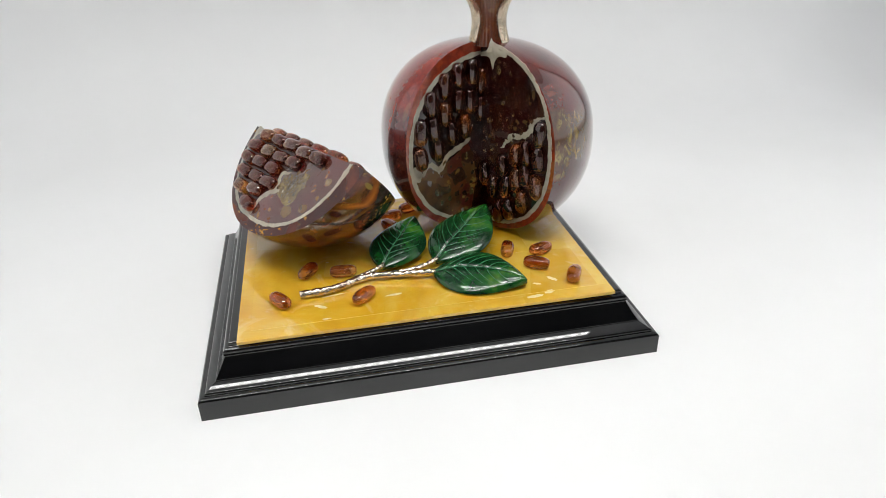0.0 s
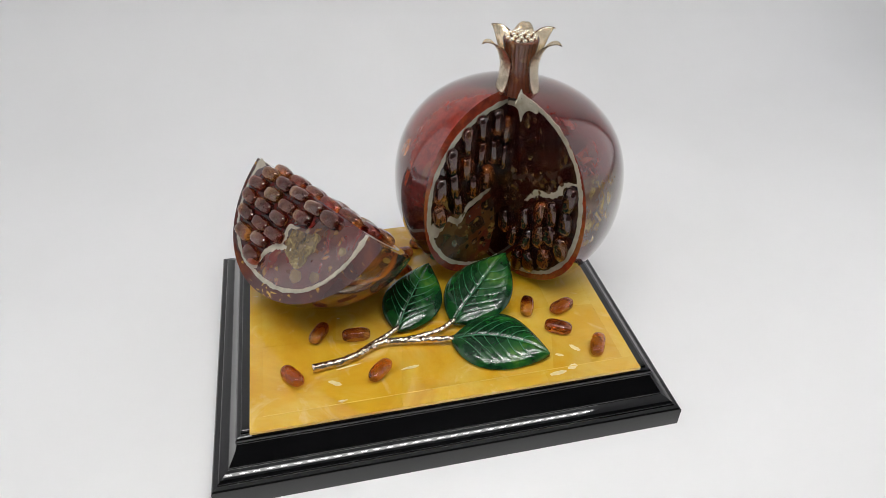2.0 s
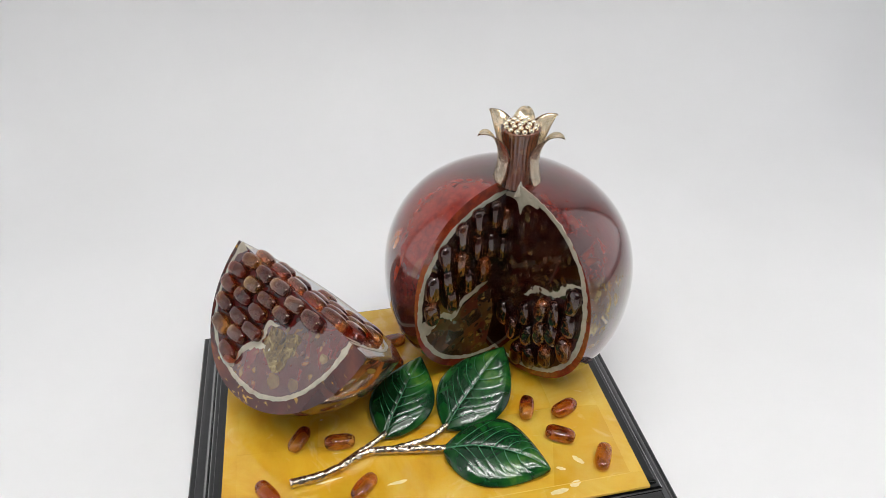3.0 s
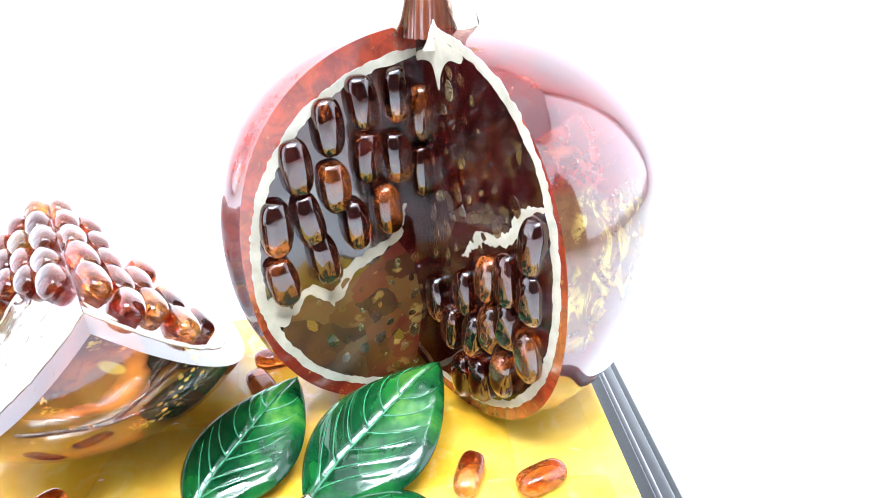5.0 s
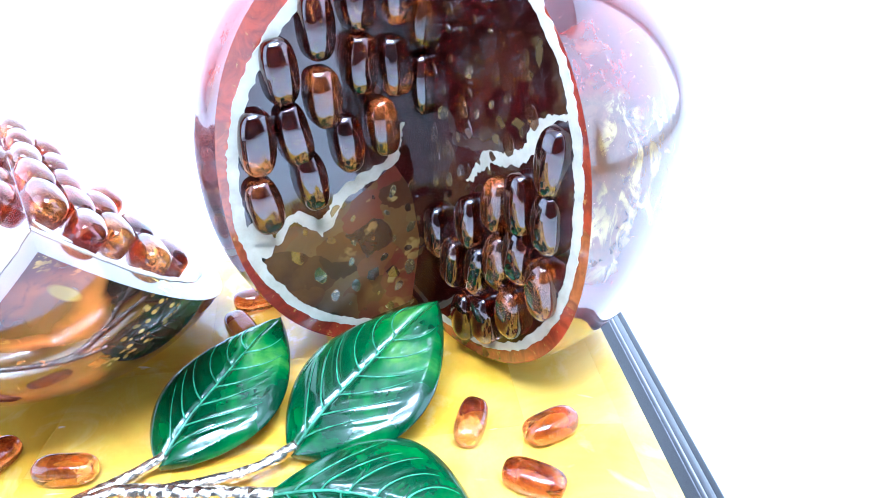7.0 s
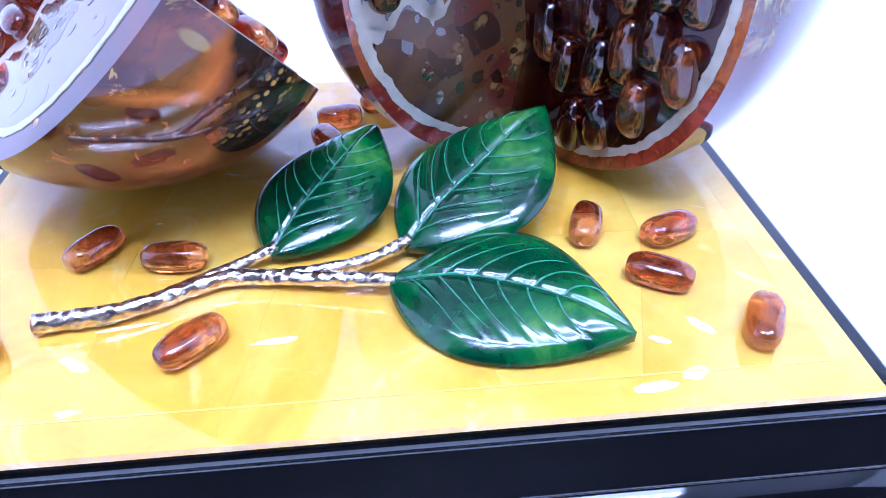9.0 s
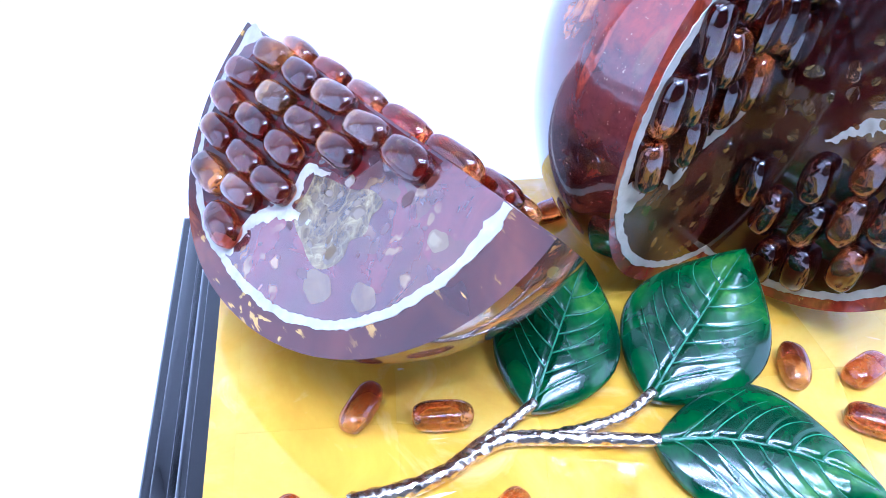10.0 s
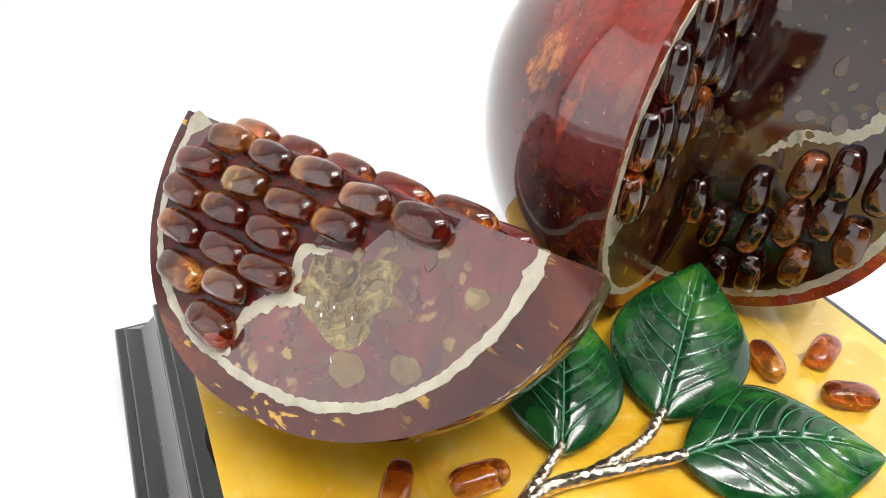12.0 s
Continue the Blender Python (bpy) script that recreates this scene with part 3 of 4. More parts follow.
# ---- the setting: table, sweep, tent and room ----
def build_setting():
    bm = bmesh.new()
    prof = [(-0.62, 0.0), (0.20, 0.0)]
    r, y0 = 0.11, 0.20
    for i in range(1, 17):
        a = math.pi / 2 * i / 16
        prof.append((y0 + r * math.sin(a), r - r * math.cos(a)))
    prof.append((y0 + r, 0.80))
    rows = [[(x, y, z) for y, z in prof] for x in (-0.62, -0.3, 0.0, 0.3, 0.62)]
    quad_grid(bm, rows)
    back = part("paper_sweep", bm, PAPER, None)
    sol = back.modifiers.new("thickness", "SOLIDIFY")
    sol.thickness, sol.offset = 0.0015, -1
    tagged(back, "seamless white paper sweep that curves up behind the sculpture", "backdrop", kind="structure")

    def box(name, lo, hi, mat, label, cat):
        b = bmesh.new()
        bmesh.ops.create_cube(b, size=1)
        for v in b.verts:
            v.co = Vector([(l + h) / 2 + c * (h - l) for l, h, c in zip(lo, hi, v.co)])
        ob = part(name, b, mat, None, "", False)
        return tagged(ob, label, cat, kind="structure")

    for x in (-1, 1):
        box("tent_side", (min(x * 0.63, x * 0.64), -0.50, 0.0), (max(x * 0.63, x * 0.64), 0.49, 0.80), FABRIC, "white translucent fabric side of a light tent", "wall")
    box("tent_roof", (-0.64, -0.50, 0.80), (0.64, 0.49, 0.81), FABRIC, "white fabric roof of the light tent", "ceiling")
    box("table", (-0.9, -0.64, -0.04), (0.9, 0.5, -0.003), WALL, "plain light table under the paper sweep", "table")
    box("floor", (-1.1, -1.5, -0.80), (1.1, 0.75, -0.75), WALL, "plain floor of the room", "floor")
    box("wall_back", (-1.1, 0.75, -0.80), (1.1, 0.80, 1.3), WALL, "plain painted room wall", "wall")
    box("wall_front", (-1.1, -1.55, -0.80), (1.1, -1.5, 1.3), WALL, "plain painted room wall", "wall")
    box("wall_left", (-1.15, -1.55, -0.80), (-1.1, 0.80, 1.3), WALL, "plain painted room wall", "wall")
    box("wall_right", (1.1, -1.55, -0.80), (1.15, 0.80, 1.3), WALL, "plain painted room wall", "wall")
    box("ceiling", (-1.15, -1.55, 1.3), (1.15, 0.80, 1.35), WALL, "plain room ceiling", "ceiling")


build_setting()


def build_led_strip(y):
    strip = thing("led_strip", pose(0.02, y, 0.73), "white strip of small bright lamps under the tent roof", "lamp", "lamp strips of the tent")
    bm = bmesh.new()
    slab(bm, [(-316, -56), (316, -56), (316, 56), (-316, 56)], 6, lambda u, v, h: (u * MM, v * MM, h * MM))
    part("rail", bm, FABRIC, strip, smooth=False)
    for k, row in itertools.product(range(33), (-1, 1)):
        bm = bmesh.new()
        slab(bm, [(-3.5, -6.5), (3.5, -6.5), (3.5, 6.5), (-3.5, 6.5)], 1.2, lambda u, v, h: (u * MM, v * MM, (h - 1.3) * MM))
        ob = part("led", bm, LED, strip, smooth=False)
        ob.location = ((k - 16) * 19 * MM, row * 9 * MM, 0)


build_led_strip(-0.34)
build_led_strip(-0.15)

# ---- the stand ----
PLATE_TOP = 28.0
X0, X1, Y0, Y1 = -93.0, 93.2, -71.8, 68.0
PX0, PX1, PY0, PY1 = -76.5, 76.5, -61.2, 53.0


def frame_side(a, b, inward, prof):
    """One mitred side of a moulded frame, from corner a to corner b. prof: rows of (inset, z)."""
    bm = bmesh.new()
    d = (b - a).normalized()
    rows = []
    for inset, z in prof:
        p = a + inward * inset + d * inset
        q = b + inward * inset - d * inset
        rows.append([(p.x * MM, p.y * MM, z * MM), (q.x * MM, q.y * MM, z * MM)])
    quad_grid(bm, rows)
    return bm


def build_stand():
    stand = thing("display_stand", pose(0, 0, 0), "black lacquered rectangular stand with stepped glossy moulding", "stand")
    corners = [Vector((X0, Y0)), Vector((X1, Y0)), Vector((X1, Y1)), Vector((X0, Y1))]
    lower = [(10, 0.0), (0.6, 0.0), (0.0, 0.7), (0.0, 9.9), (0.5, 10.7), (1.4, 11.0), (2.4, 11.0)]
    upper = [(2.4, 11.0), (2.5, 11.6)]
    for i in range(9):
        t = i / 8
        upper.append((2.6 + 4.2 * t, 11.8 + 2.3 * t + 0.15 * math.sin(math.pi * t)))
    for i in range(9):
        t = i / 8
        upper.append((6.8 + 4.4 * t, 14.5 + 7.4 * (0.8 * t + 0.2 * t * t)))
    upper += [(11.1, 22.4), (10.8, 22.9), (10.7, 23.5), (10.9, 24.2), (11.4, 24.7), (12.2, 24.95), (12.9, 25.0), (13.0, 26.3), (13.4, 26.7), (16.5, 26.9)]
    for k in range(4):
        a, b = corners[k], corners[(k + 1) % 4]
        d = (b - a).normalized()
        inward = Vector((-d.y, d.x))
        for name, prof in (("plinth_side", lower), ("moulding", upper)):
            ob = part(name, frame_side(a, b, inward, prof), LACQUER, stand)
            ob.data.set_sharp_from_angle(angle=radians(34))
            bv = ob.modifiers.new("soft", "BEVEL")
            bv.width, bv.segments, bv.limit_method, bv.angle_limit = 0.00035, 2, "ANGLE", radians(34)
    bm = bmesh.new()
    slab(bm, [(X0 + 14, Y0 + 14), (X1 - 14, Y0 + 14), (X1 - 14, Y1 - 14), (X0 + 14, Y1 - 14)], 1, lambda u, v, h: (u * MM, v * MM, (1 + h * 24.5) * MM))
    part("core", bm, LACQUER, stand, smooth=False)
    return stand


build_stand()


def amber_tile(outline, top, parent):
    bm = bmesh.new()
    slab(bm, outline, 1, lambda u, v, h: (u * MM, v * MM, (26.6 + (top - 26.6) * h) * MM))
    top_edges = [e for e in bm.edges if all(v.co.z > (top - 0.1) * MM for v in e.verts)]
    bmesh.ops.bevel(bm, geom=top_edges, offset=0.03 * MM, segments=1, affect="EDGES", profile=0.5)
    return part("amber_tile", bm, PLATE, parent, smooth=False)


def build_plate():
    rng = random.Random(5)
    plate = thing("amber_plate", pose(0, 0, 0), "glossy honey-yellow amber mosaic plate set into the black stand", "plate")
    t = PLATE_TOP
    ix0, ix1, iy0, iy1 = PX0 + 5, PX1 - 5, PY0 + 6.5, PY1 - 5
    strips = [(PX0, PY0, -20, iy0), (-20, PY0, 38, iy0), (38, PY0, PX1, iy0), (PX0, iy1, 10, PY1), (10, iy1, PX1, PY1), (PX0, iy0, ix0, iy1), (ix1, iy0, PX1, iy1)]
    for x0, y0, x1, y1 in strips:
        amber_tile([(x0, y0), (x1, y0), (x1, y1), (x0, y1)], t - 0.03, plate)
    xs = [ix0, -45, -14, 17, 46, ix1]
    ys = [iy0, -24, 12, iy1]
    jit = {}

    def node(i, j):
        if (i, j) not in jit:
            jit[i, j] = (xs[i] + (0 if i in (0, 5) else rng.uniform(-7, 7)), ys[j] + (0 if j in (0, 3) else rng.uniform(-6, 6)))
        return jit[i, j]

    for i in range(5):
        for j in range(3):
            q = [node(i, j), node(i + 1, j), node(i + 1, j + 1), node(i, j + 1)]
            amber_tile(q, t + rng.uniform(-0.01, 0.01), plate)
    # A pale strip drawn as the highlight along the border groove.
    bm = bmesh.new()
    slab(bm, [(ix0, iy0 - 0.16), (ix1, iy0 - 0.16), (ix1, iy0 + 0.16), (ix0, iy0 + 0.16)], 1, lambda u, v, h: (u * MM, v * MM, (t - 0.2 + 0.24 * h) * MM))
    part("border_line", bm, GROOVE_LIGHT, plate, "thin pale strip imitating the highlight on the border groove", smooth=False)
    rng = random.Random(21)
    for fx, fy, fl, fw, deg in ((-13.6, -42.0, 7.4, 1.5, 5), (39.5, -44.5, 3.2, 1.6, 40), (47.0, -48.0, 3.6, 1.4, -25), (54.5, -45.5, 5.2, 1.9, -52), (50.0, -55.0, 4.6, 2.6, 15), (43.0, -57.2, 7.5, 2.0, 4), (-38.0, -36.5, 10.0, 0.8, 8), (-44.0, -44.0, 6.0, 2.0, -30)):
        c, sn = math.cos(radians(deg)), math.sin(radians(deg))
        ring = []
        for k in range(18):
            a = 2 * math.pi * k / 18
            u, v = fl / 2 * math.cos(a) * rng.uniform(0.86, 1.1), fw / 2 * math.sin(a) * rng.uniform(0.7, 1.2)
            ring.append((fx + u * c - v * sn, fy + u * sn + v * c))
        bm = bmesh.new()
        slab(bm, ring, 1, lambda u, v, h: (u * MM, v * MM, (t - 0.2 + 0.225 * h) * MM))
        part("pale_fleck", bm, FLECK, plate, "milky white fleck in the amber", smooth=False)
    return plate


build_plate()


# ---- the cut pomegranate ----
def fruit_profile(n, inset=0.0, R=44.8, up=45.2, down=43.8, p=2.12):
    """Outline from the lower to the upper pole: rows of (radius, height from the middle)."""
    out = []
    for i in range(n + 1):
        a = -math.pi / 2 + math.pi * i / n
        c, s = math.cos(a), math.sin(a)
        r = max(0.0, c) ** (2 / p) * (R - inset)
        z = math.copysign(abs(s) ** (2 / p), s) * ((up if s > 0 else down) - inset)
        out.append((r, z))
    return out


def quarter_solid(bm, a0, a1, prof, steps, lean=(0.0, 0.0), ease=(0.0, 0.0)):
    """A round body between two angles about the z axis, closed by two flat faces. Millimetres. lean: how far the round
    part's middle lies from the axis, in radii; ease: how much the edge of either face is rounded back, in radii."""
    rows = []
    o = Vector(lean)
    for k in range(steps + 1):
        t = k / steps
        a = a0 + (a1 - a0) * t
        d = Vector((math.cos(a), math.sin(a)))
        w = d.dot(o) + math.sqrt(1 - o.length_squared + d.dot(o) ** 2)
        w -= ease[0] * math.exp(-((a - a0) / 0.10) ** 2) + ease[1] * math.exp(-((a1 - a) / 0.16) ** 2)
        rows.append([(r * w * d.x * MM, r * w * d.y * MM, z * MM) for r, z in prof[1:-1]])
    vs = quad_grid(bm, rows)
    lo, hi = bm.verts.new((0, 0, prof[0][1] * MM)), bm.verts.new((0, 0, prof[-1][1] * MM))
    for a, b in zip(vs, vs[1:]):
        bm.faces.new((lo, a[0], b[0]))
        bm.faces.new((hi, b[-1], a[-1]))
    caps = [bm.faces.new([lo, *vs[0], hi]), bm.faces.new([hi, *reversed(vs[-1]), lo])]
    return caps


def solid_part(name, a0, a1, prof, steps, mat, parent, label="", lean=(0.0, 0.0), ease=(0.0, 0.0), cut=None):
    bm = bmesh.new()
    quarter_solid(bm, a0, a1, prof, steps, lean, ease)
    ob = part(name, bm, mat, parent, label)
    me = ob.data
    if cut:
        me.materials.append(cut)
    for poly in me.polygons:
        if len(poly.vertices) > 4:
            poly.use_smooth = False
            poly.material_index = len(me.materials) - 1
    me.set_sharp_from_angle(angle=radians(40))
    return ob


def face_frame(direction, normal):
    """Maps (distance from the axis, height, rise) on a cut face into the fruit's own space."""
    d, n = Vector(direction), Vector(normal)
    return lambda s, z, h: d * (s * MM) + Vector((0, 0, z * MM)) + n * (h * MM)


def scatter(seed, count, su, sz, gap, inside):
    """Random places on a cut face, no closer than gap."""
    rng = random.Random(seed)
    out = []
    for _ in range(4000):
        p = Vector((rng.uniform(*su), rng.uniform(*sz)))
        if inside(p.x, p.y) and all((p - q).length > gap for q in out):
            out.append(p)
        if len(out) == count:
            break
    return [(p.x, p.y) for p in out]


def chip_mesh(name, seed, material):
    """A thin broken flake of amber."""
    rng = random.Random(seed)
    n = rng.choice((9, 10, 12))
    pts = []
    r = 1.0
    for i in range(n):
        a = 2 * math.pi * (i + rng.uniform(-0.3, 0.3)) / n
        r = 0.5 * r + 0.5 * rng.uniform(0.65, 1.3)
        pts.append((1.9 * r * math.cos(a), 1.25 * r * math.sin(a)))
    bm = bmesh.new()
    slab(bm, pts, 0.7, lambda u, v, h: Vector((u * (1 - 0.35 * (h > 0)), v * (1 - 0.35 * (h > 0)), h)) * MM)
    return link_mesh(name, bm, material, False)


CHIP_MESHES = [chip_mesh("amber_chip", 70 + i, CHIP_MID if i % 3 == 0 else CHIP_DARK) for i in range(9)]
PALE_CHIP_MESHES = [chip_mesh("amber_chip", 80 + i, CHIP_PALE) for i in range(6)]
GLINT_MESHES = [chip_mesh("amber_chip", 110 + i, CHIP_GLINT) for i in range(4)]


def cut_face(parent, place, prof_of, seeds, lines, flesh, seed0, rim, white=2.0, chips=(), kinds=SEED_MESHES, flakes=CHIP_MESHES, odd=None):
    """Dresses one cut face: flesh, cream outline, cream partitions and the seeds."""
    rr, ru, rd = rim
    inner = [(max(0.15, r), z) for r, z in prof_of(40, 0, rr, ru, rd)]
    bm = bmesh.new()
    slab(bm, [(0.0, inner[0][1]), *inner[1:-1], (0.0, inner[-1][1])], 0.10, place, -0.2)
    part("flesh", bm, flesh, parent, smooth=False)
    bm = bmesh.new()
    ribbon(bm, smooth_line([Vector(p) for p in inner], 0.6), white, 0.20, 0.16, place, seed0)
    part("cream_outline", bm, CREAM, parent, "ragged cream-white inlay outline", smooth=False)
    for k, (line, w) in enumerate(lines):
        bm = bmesh.new()
        ribbon(bm, smooth_line([Vector(p) for p in line], 0.5), w, 0.36 if not callable(w) and len(line) > 3 else 0.10, 0.14, place, seed0 + 7 * k + 1, 0.5)
        part("cream_partition", bm, CREAM, parent, "ragged cream-white inlay partition", smooth=False)
    rng = random.Random(seed0)
    o, ux, uz, un = place(0, 0, 0), place(1, 0, 0), place(0, 1, 0), place(0, 0, 1)
    ux, uz, un = (ux - o).normalized(), (uz - o).normalized(), (un - o).normalized()
    for i, (s, z) in enumerate(seeds):
        a = radians(rng.uniform(-7, 7))
        lx = uz * math.cos(a) + ux * math.sin(a)
        ly = un.cross(lx)
        k = rng.uniform(0.93, 1.06)
        ob = new("seed", rng.choice((odd or {}).get(i, kinds)))
        ob.parent = parent
        m = Matrix((lx, ly, un)).transposed().to_4x4()
        ob.matrix_local = Matrix.Translation(place(s, z, 0.8)) @ m @ Matrix.Diagonal((k, rng.uniform(0.94, 1.05), 1, 1))
    for s, z in chips:
        tilt = Matrix.Rotation(radians(rng.gauss(0, 1.5)), 4, "X") @ Matrix.Rotation(radians(rng.gauss(0, 1.5)), 4, "Y")
        ob = new("amber_chip", rng.choice(flakes))
        ob.parent = parent
        k = rng.choice((0.45, 0.7, 0.9, 1.3, 1.7))
        m = Matrix((ux, un.cross(ux), un)).transposed().to_4x4() @ Matrix.Rotation(radians(90 + rng.gauss(0, 35)), 4, "Z")
        ob.matrix_local = Matrix.Translation(place(s, z, -0.40)) @ m @ tilt @ Matrix.Diagonal((k, k, 0.8, 1))



AX, AY, AZ = 38.3, 15.5, 72.0
CUT_L, CUT_R = radians(205.3), radians(298.0)
LEFT, LEFT_OUT = (math.cos(CUT_L), math.sin(CUT_L), 0), (-math.sin(CUT_L), math.cos(CUT_L), 0)
RIGHT, RIGHT_OUT = (math.cos(CUT_R), math.sin(CUT_R), 0), (math.sin(CUT_R), -math.cos(CUT_R), 0)


def rim_left(n, inset=0.0, R=40.0, up=41.0, down=38.0):
    return [(r, z - 1.5) for r, z in fruit_profile(n, inset, R, up, down)]


def rim_right(n, inset=0.0, R=43.6, up=42.3, down=42.3):
    return [(r, z + 2.3) for r, z in fruit_profile(n, inset, R, up, down, 2.3)]


def build_pomegranate():
    fruit = thing("pomegranate", pose(AX * MM, AY * MM, AZ * MM), "polished red-brown amber pomegranate with a quarter cut out", "sculpture")
    prof = fruit_profile(48, R=50.0, p=2.25)
    solid_part("rind", CUT_R, CUT_L + 2 * math.pi, prof, 110, RIND, fruit, "polished red-brown amber rind", (0.076, 0.086), (0.022, 0.045), RIND_CUT)
    seeds_l = [(21.1, 28.5), (13.5, 32.0), (5.7, 32.2), (0.1, 27.2), (28.7, 21.9), (21.3, 16.0), (13.6, 20.7), (6.8, 19.2), (0.9, 14.7), (34.6, 10.3), (27.8, 10.2), (17.7, 6.6), (10.2, 7.9), (25.8, 1.0), (35.2, -1.8)]
    mem_l = [([(40.3, -9.4), (34.2, -10.0), (29.7, -6.1), (24.3, -9.4), (20.5, -5.1), (13.6, -1.7), (7.9, 1.0), (5.5, 7.7)], 2.7), ([(38.0, -5), (36, -13)], 5.0), ([(25.4, -8), (24.8, -12)], 1.2)]
    seeds_r = [(38.4, 11.2), (38.1, 0.1), (37.3, -13.3), (24.3, -2.0), (31.0, 0.8), (4.4, -16.3), (16.0, -9.1), (10.1, -21.2), (18.7, -18.8), (25.0, -13.7), (31.0, -9.5), (13.9, -32.8), (20.9, -29.3), (29.0, -23.1)]
    mem_r = [([(13.9, -1.4), (18.4, 3.7), (20.4, 5.9), (26.5, 7.3), (31.5, 10.7), (34.0, 15.7), (40.1, 19.2)], 2.6), ([(21, 3.5), (19.5, 6.2)], 1.0)]
    star = [Vector(p) for p in ((0.3, 38.0), (0.3, 39.7), (4.5, 41.3), (7.6, 43.4), (8.8, 45.0), (10.2, 43.3), (13.0, 42.4), (16.5, 41.8), (16.0, 39.9), (12.4, 39.9), (10.2, 38.6), (8.9, 36.6), (8.0, 33.4), (7.0, 35.8), (5.8, 38.2), (3.0, 38.6))]
    chips_l = scatter(61, 30, (4, 35), (-37, -6), 4.2, lambda s, z: s < 41 * (1 - (z / 42) ** 2) ** 0.5 - 7 and z < -13 + 0.45 * (36 - s))
    chips_r = scatter(62, 42, (2.5, 38), (-6, 38), 3.6, lambda s, z: s < 41 * (1 - (z / 43) ** 2) ** 0.5 - 5 and z > -9 + 0.7 * s)
    cut_face(fruit, face_frame(LEFT, LEFT_OUT), rim_left, seeds_l, mem_l, FLESH, 11, (40.0, 41.0, 38.0), 2.0, chips_l, SHADED_MESHES)
    cut_face(fruit, face_frame(RIGHT, RIGHT_OUT), rim_right, seeds_r, mem_r, FLESH, 23, (43.6, 42.3, 42.3), 1.9, chips_r, SHADED_MESHES)
    bm = bmesh.new()
    slab(bm, smooth_line([*star, star[0]], 0.8)[:-1], 0.19, face_frame(RIGHT, RIGHT_OUT), 0.0)
    part("cream_star", bm, CREAM, fruit, "ragged cream-white inlay star under the neck", smooth=False)
    rim = [(r - 0.9, z) for r, z in rim_left(40) if -36 < z < -12]
    bm = bmesh.new()
    slab(bm, [(8.0, -0.6), (4.5, -7), (3.0, -20), (6.0, -35), *rim, (35, -9.8), (30.3, -7.8), (25.6, -10), (20, -7.2), (13, -3.6)], 0.13, face_frame(LEFT, LEFT_OUT), 0.0)
    part("inlay_panel", bm, GOLDEN, fruit, "golden-brown amber inlay panel", smooth=False)
    build_crown(fruit)
    return fruit


def build_crown(fruit):
    bm = bmesh.new()
    rows = []
    cx, cy = 4.0, 1.4
    prof = [(7.4, 43.0), (6.9, 46.2), (6.3, 49.0), (5.8, 52.5), (5.7, 56.0), (6.0, 59.6), (6.5, 62.4), (6.8, 64.0), (6.9, 64.6), (6.5, 65.0), (5.9, 64.6), (0.01, 63.8)]
    for r, z in prof:
        rows.append([((cx + (r + 0.24 * math.cos(26 * a) * (r > 5)) * math.cos(a)) * MM, (cy + (r + 0.24 * math.cos(26 * a) * (r > 5)) * math.sin(a)) * MM, z * MM) for a in [2 * math.pi * k / 104 for k in range(104)]])
    quad_grid(bm, rows, True)
    part("neck", bm, NECK, fruit, "fluted dark amber neck")
    front = Vector((math.cos(radians(267)), math.sin(radians(267)), 0))
    side = Vector((-front.y, front.x, 0))
    bm = bmesh.new()
    ribbon(bm, smooth_line([(0, 41.0), (0, 42.6), (0, 44.4), (0, 46.6)], 0.5), lambda t: 4.6 * (1 - t) ** 1.2 + 0.3, 0.08, 0.5, lambda u, v, h: (Vector((cx, cy, v)) + front * (7.2 - 0.16 * (v - 43) + h) + side * (u - 0.3)) * MM, 88)
    part("cream_partition", bm, CREAM, fruit, "ragged cream-white inlay partition", smooth=False)
    for k, deg in enumerate((192, 116, 66, 22, 316)):
        ob = part("sepal", sepal(radians(deg), k), GOLD, fruit, "pale gold curled metal sepal")
        ob.location = (cx * MM, cy * MM, 0)
    for ring, count in ((5.4, 13), (3.0, 7), (0.9, 2)):
        for k in range(count):
            a = 2 * math.pi * (k + 0.3 * ring) / count
            bm = bmesh.new()
            bmesh.ops.create_icosphere(bm, subdivisions=2, radius=1.1 * MM)
            ob = part("stamen", bm, GOLD, fruit, "small gold stamen bead")
            ob.location = ((cx + ring * math.cos(a)) * MM, (cy + ring * math.sin(a)) * MM, (65.2 + 0.1 * (5.4 - ring)) * MM)


def sepal(ang, k):
    """A petal of sheet metal that rises along the neck and curls outwards."""
    bm = bmesh.new()
    rows = []
    nv = 10
    line = smooth_line([(9.4, 43.6), (8.4, 47.0), (7.7, 51.0), (7.8, 55.5), (9.2, 60.0), (11.8, 63.6), (14.9, 65.0), (17.0 + 0.5 * (k % 2), 64.6)], 0.9)
    n = len(line) - 1
    for i, p in enumerate(line):
        t = i / n
        w = 10.6 * min(1.0, 0.62 + 0.9 * t) * (1 - max(0, (t - 0.55) / 0.45) ** 2.2) + 0.5
        row = []
        for j in range(nv + 1):
            q = j / nv * 2 - 1
            a = ang + q * w / 2 / max(8.2, p.x)
            cup = 0.9 * q * q * max(0.0, t - 0.45)
            row.append(((p.x - cup) * math.cos(a) * MM, (p.x - cup) * math.sin(a) * MM, (p.y + 1.6 * cup) * MM))
        rows.append(row)
    quad_grid(bm, rows)
    bmesh.ops.solidify(bm, geom=bm.faces[:], thickness=0.5 * MM)
    return bm


build_pomegranate()


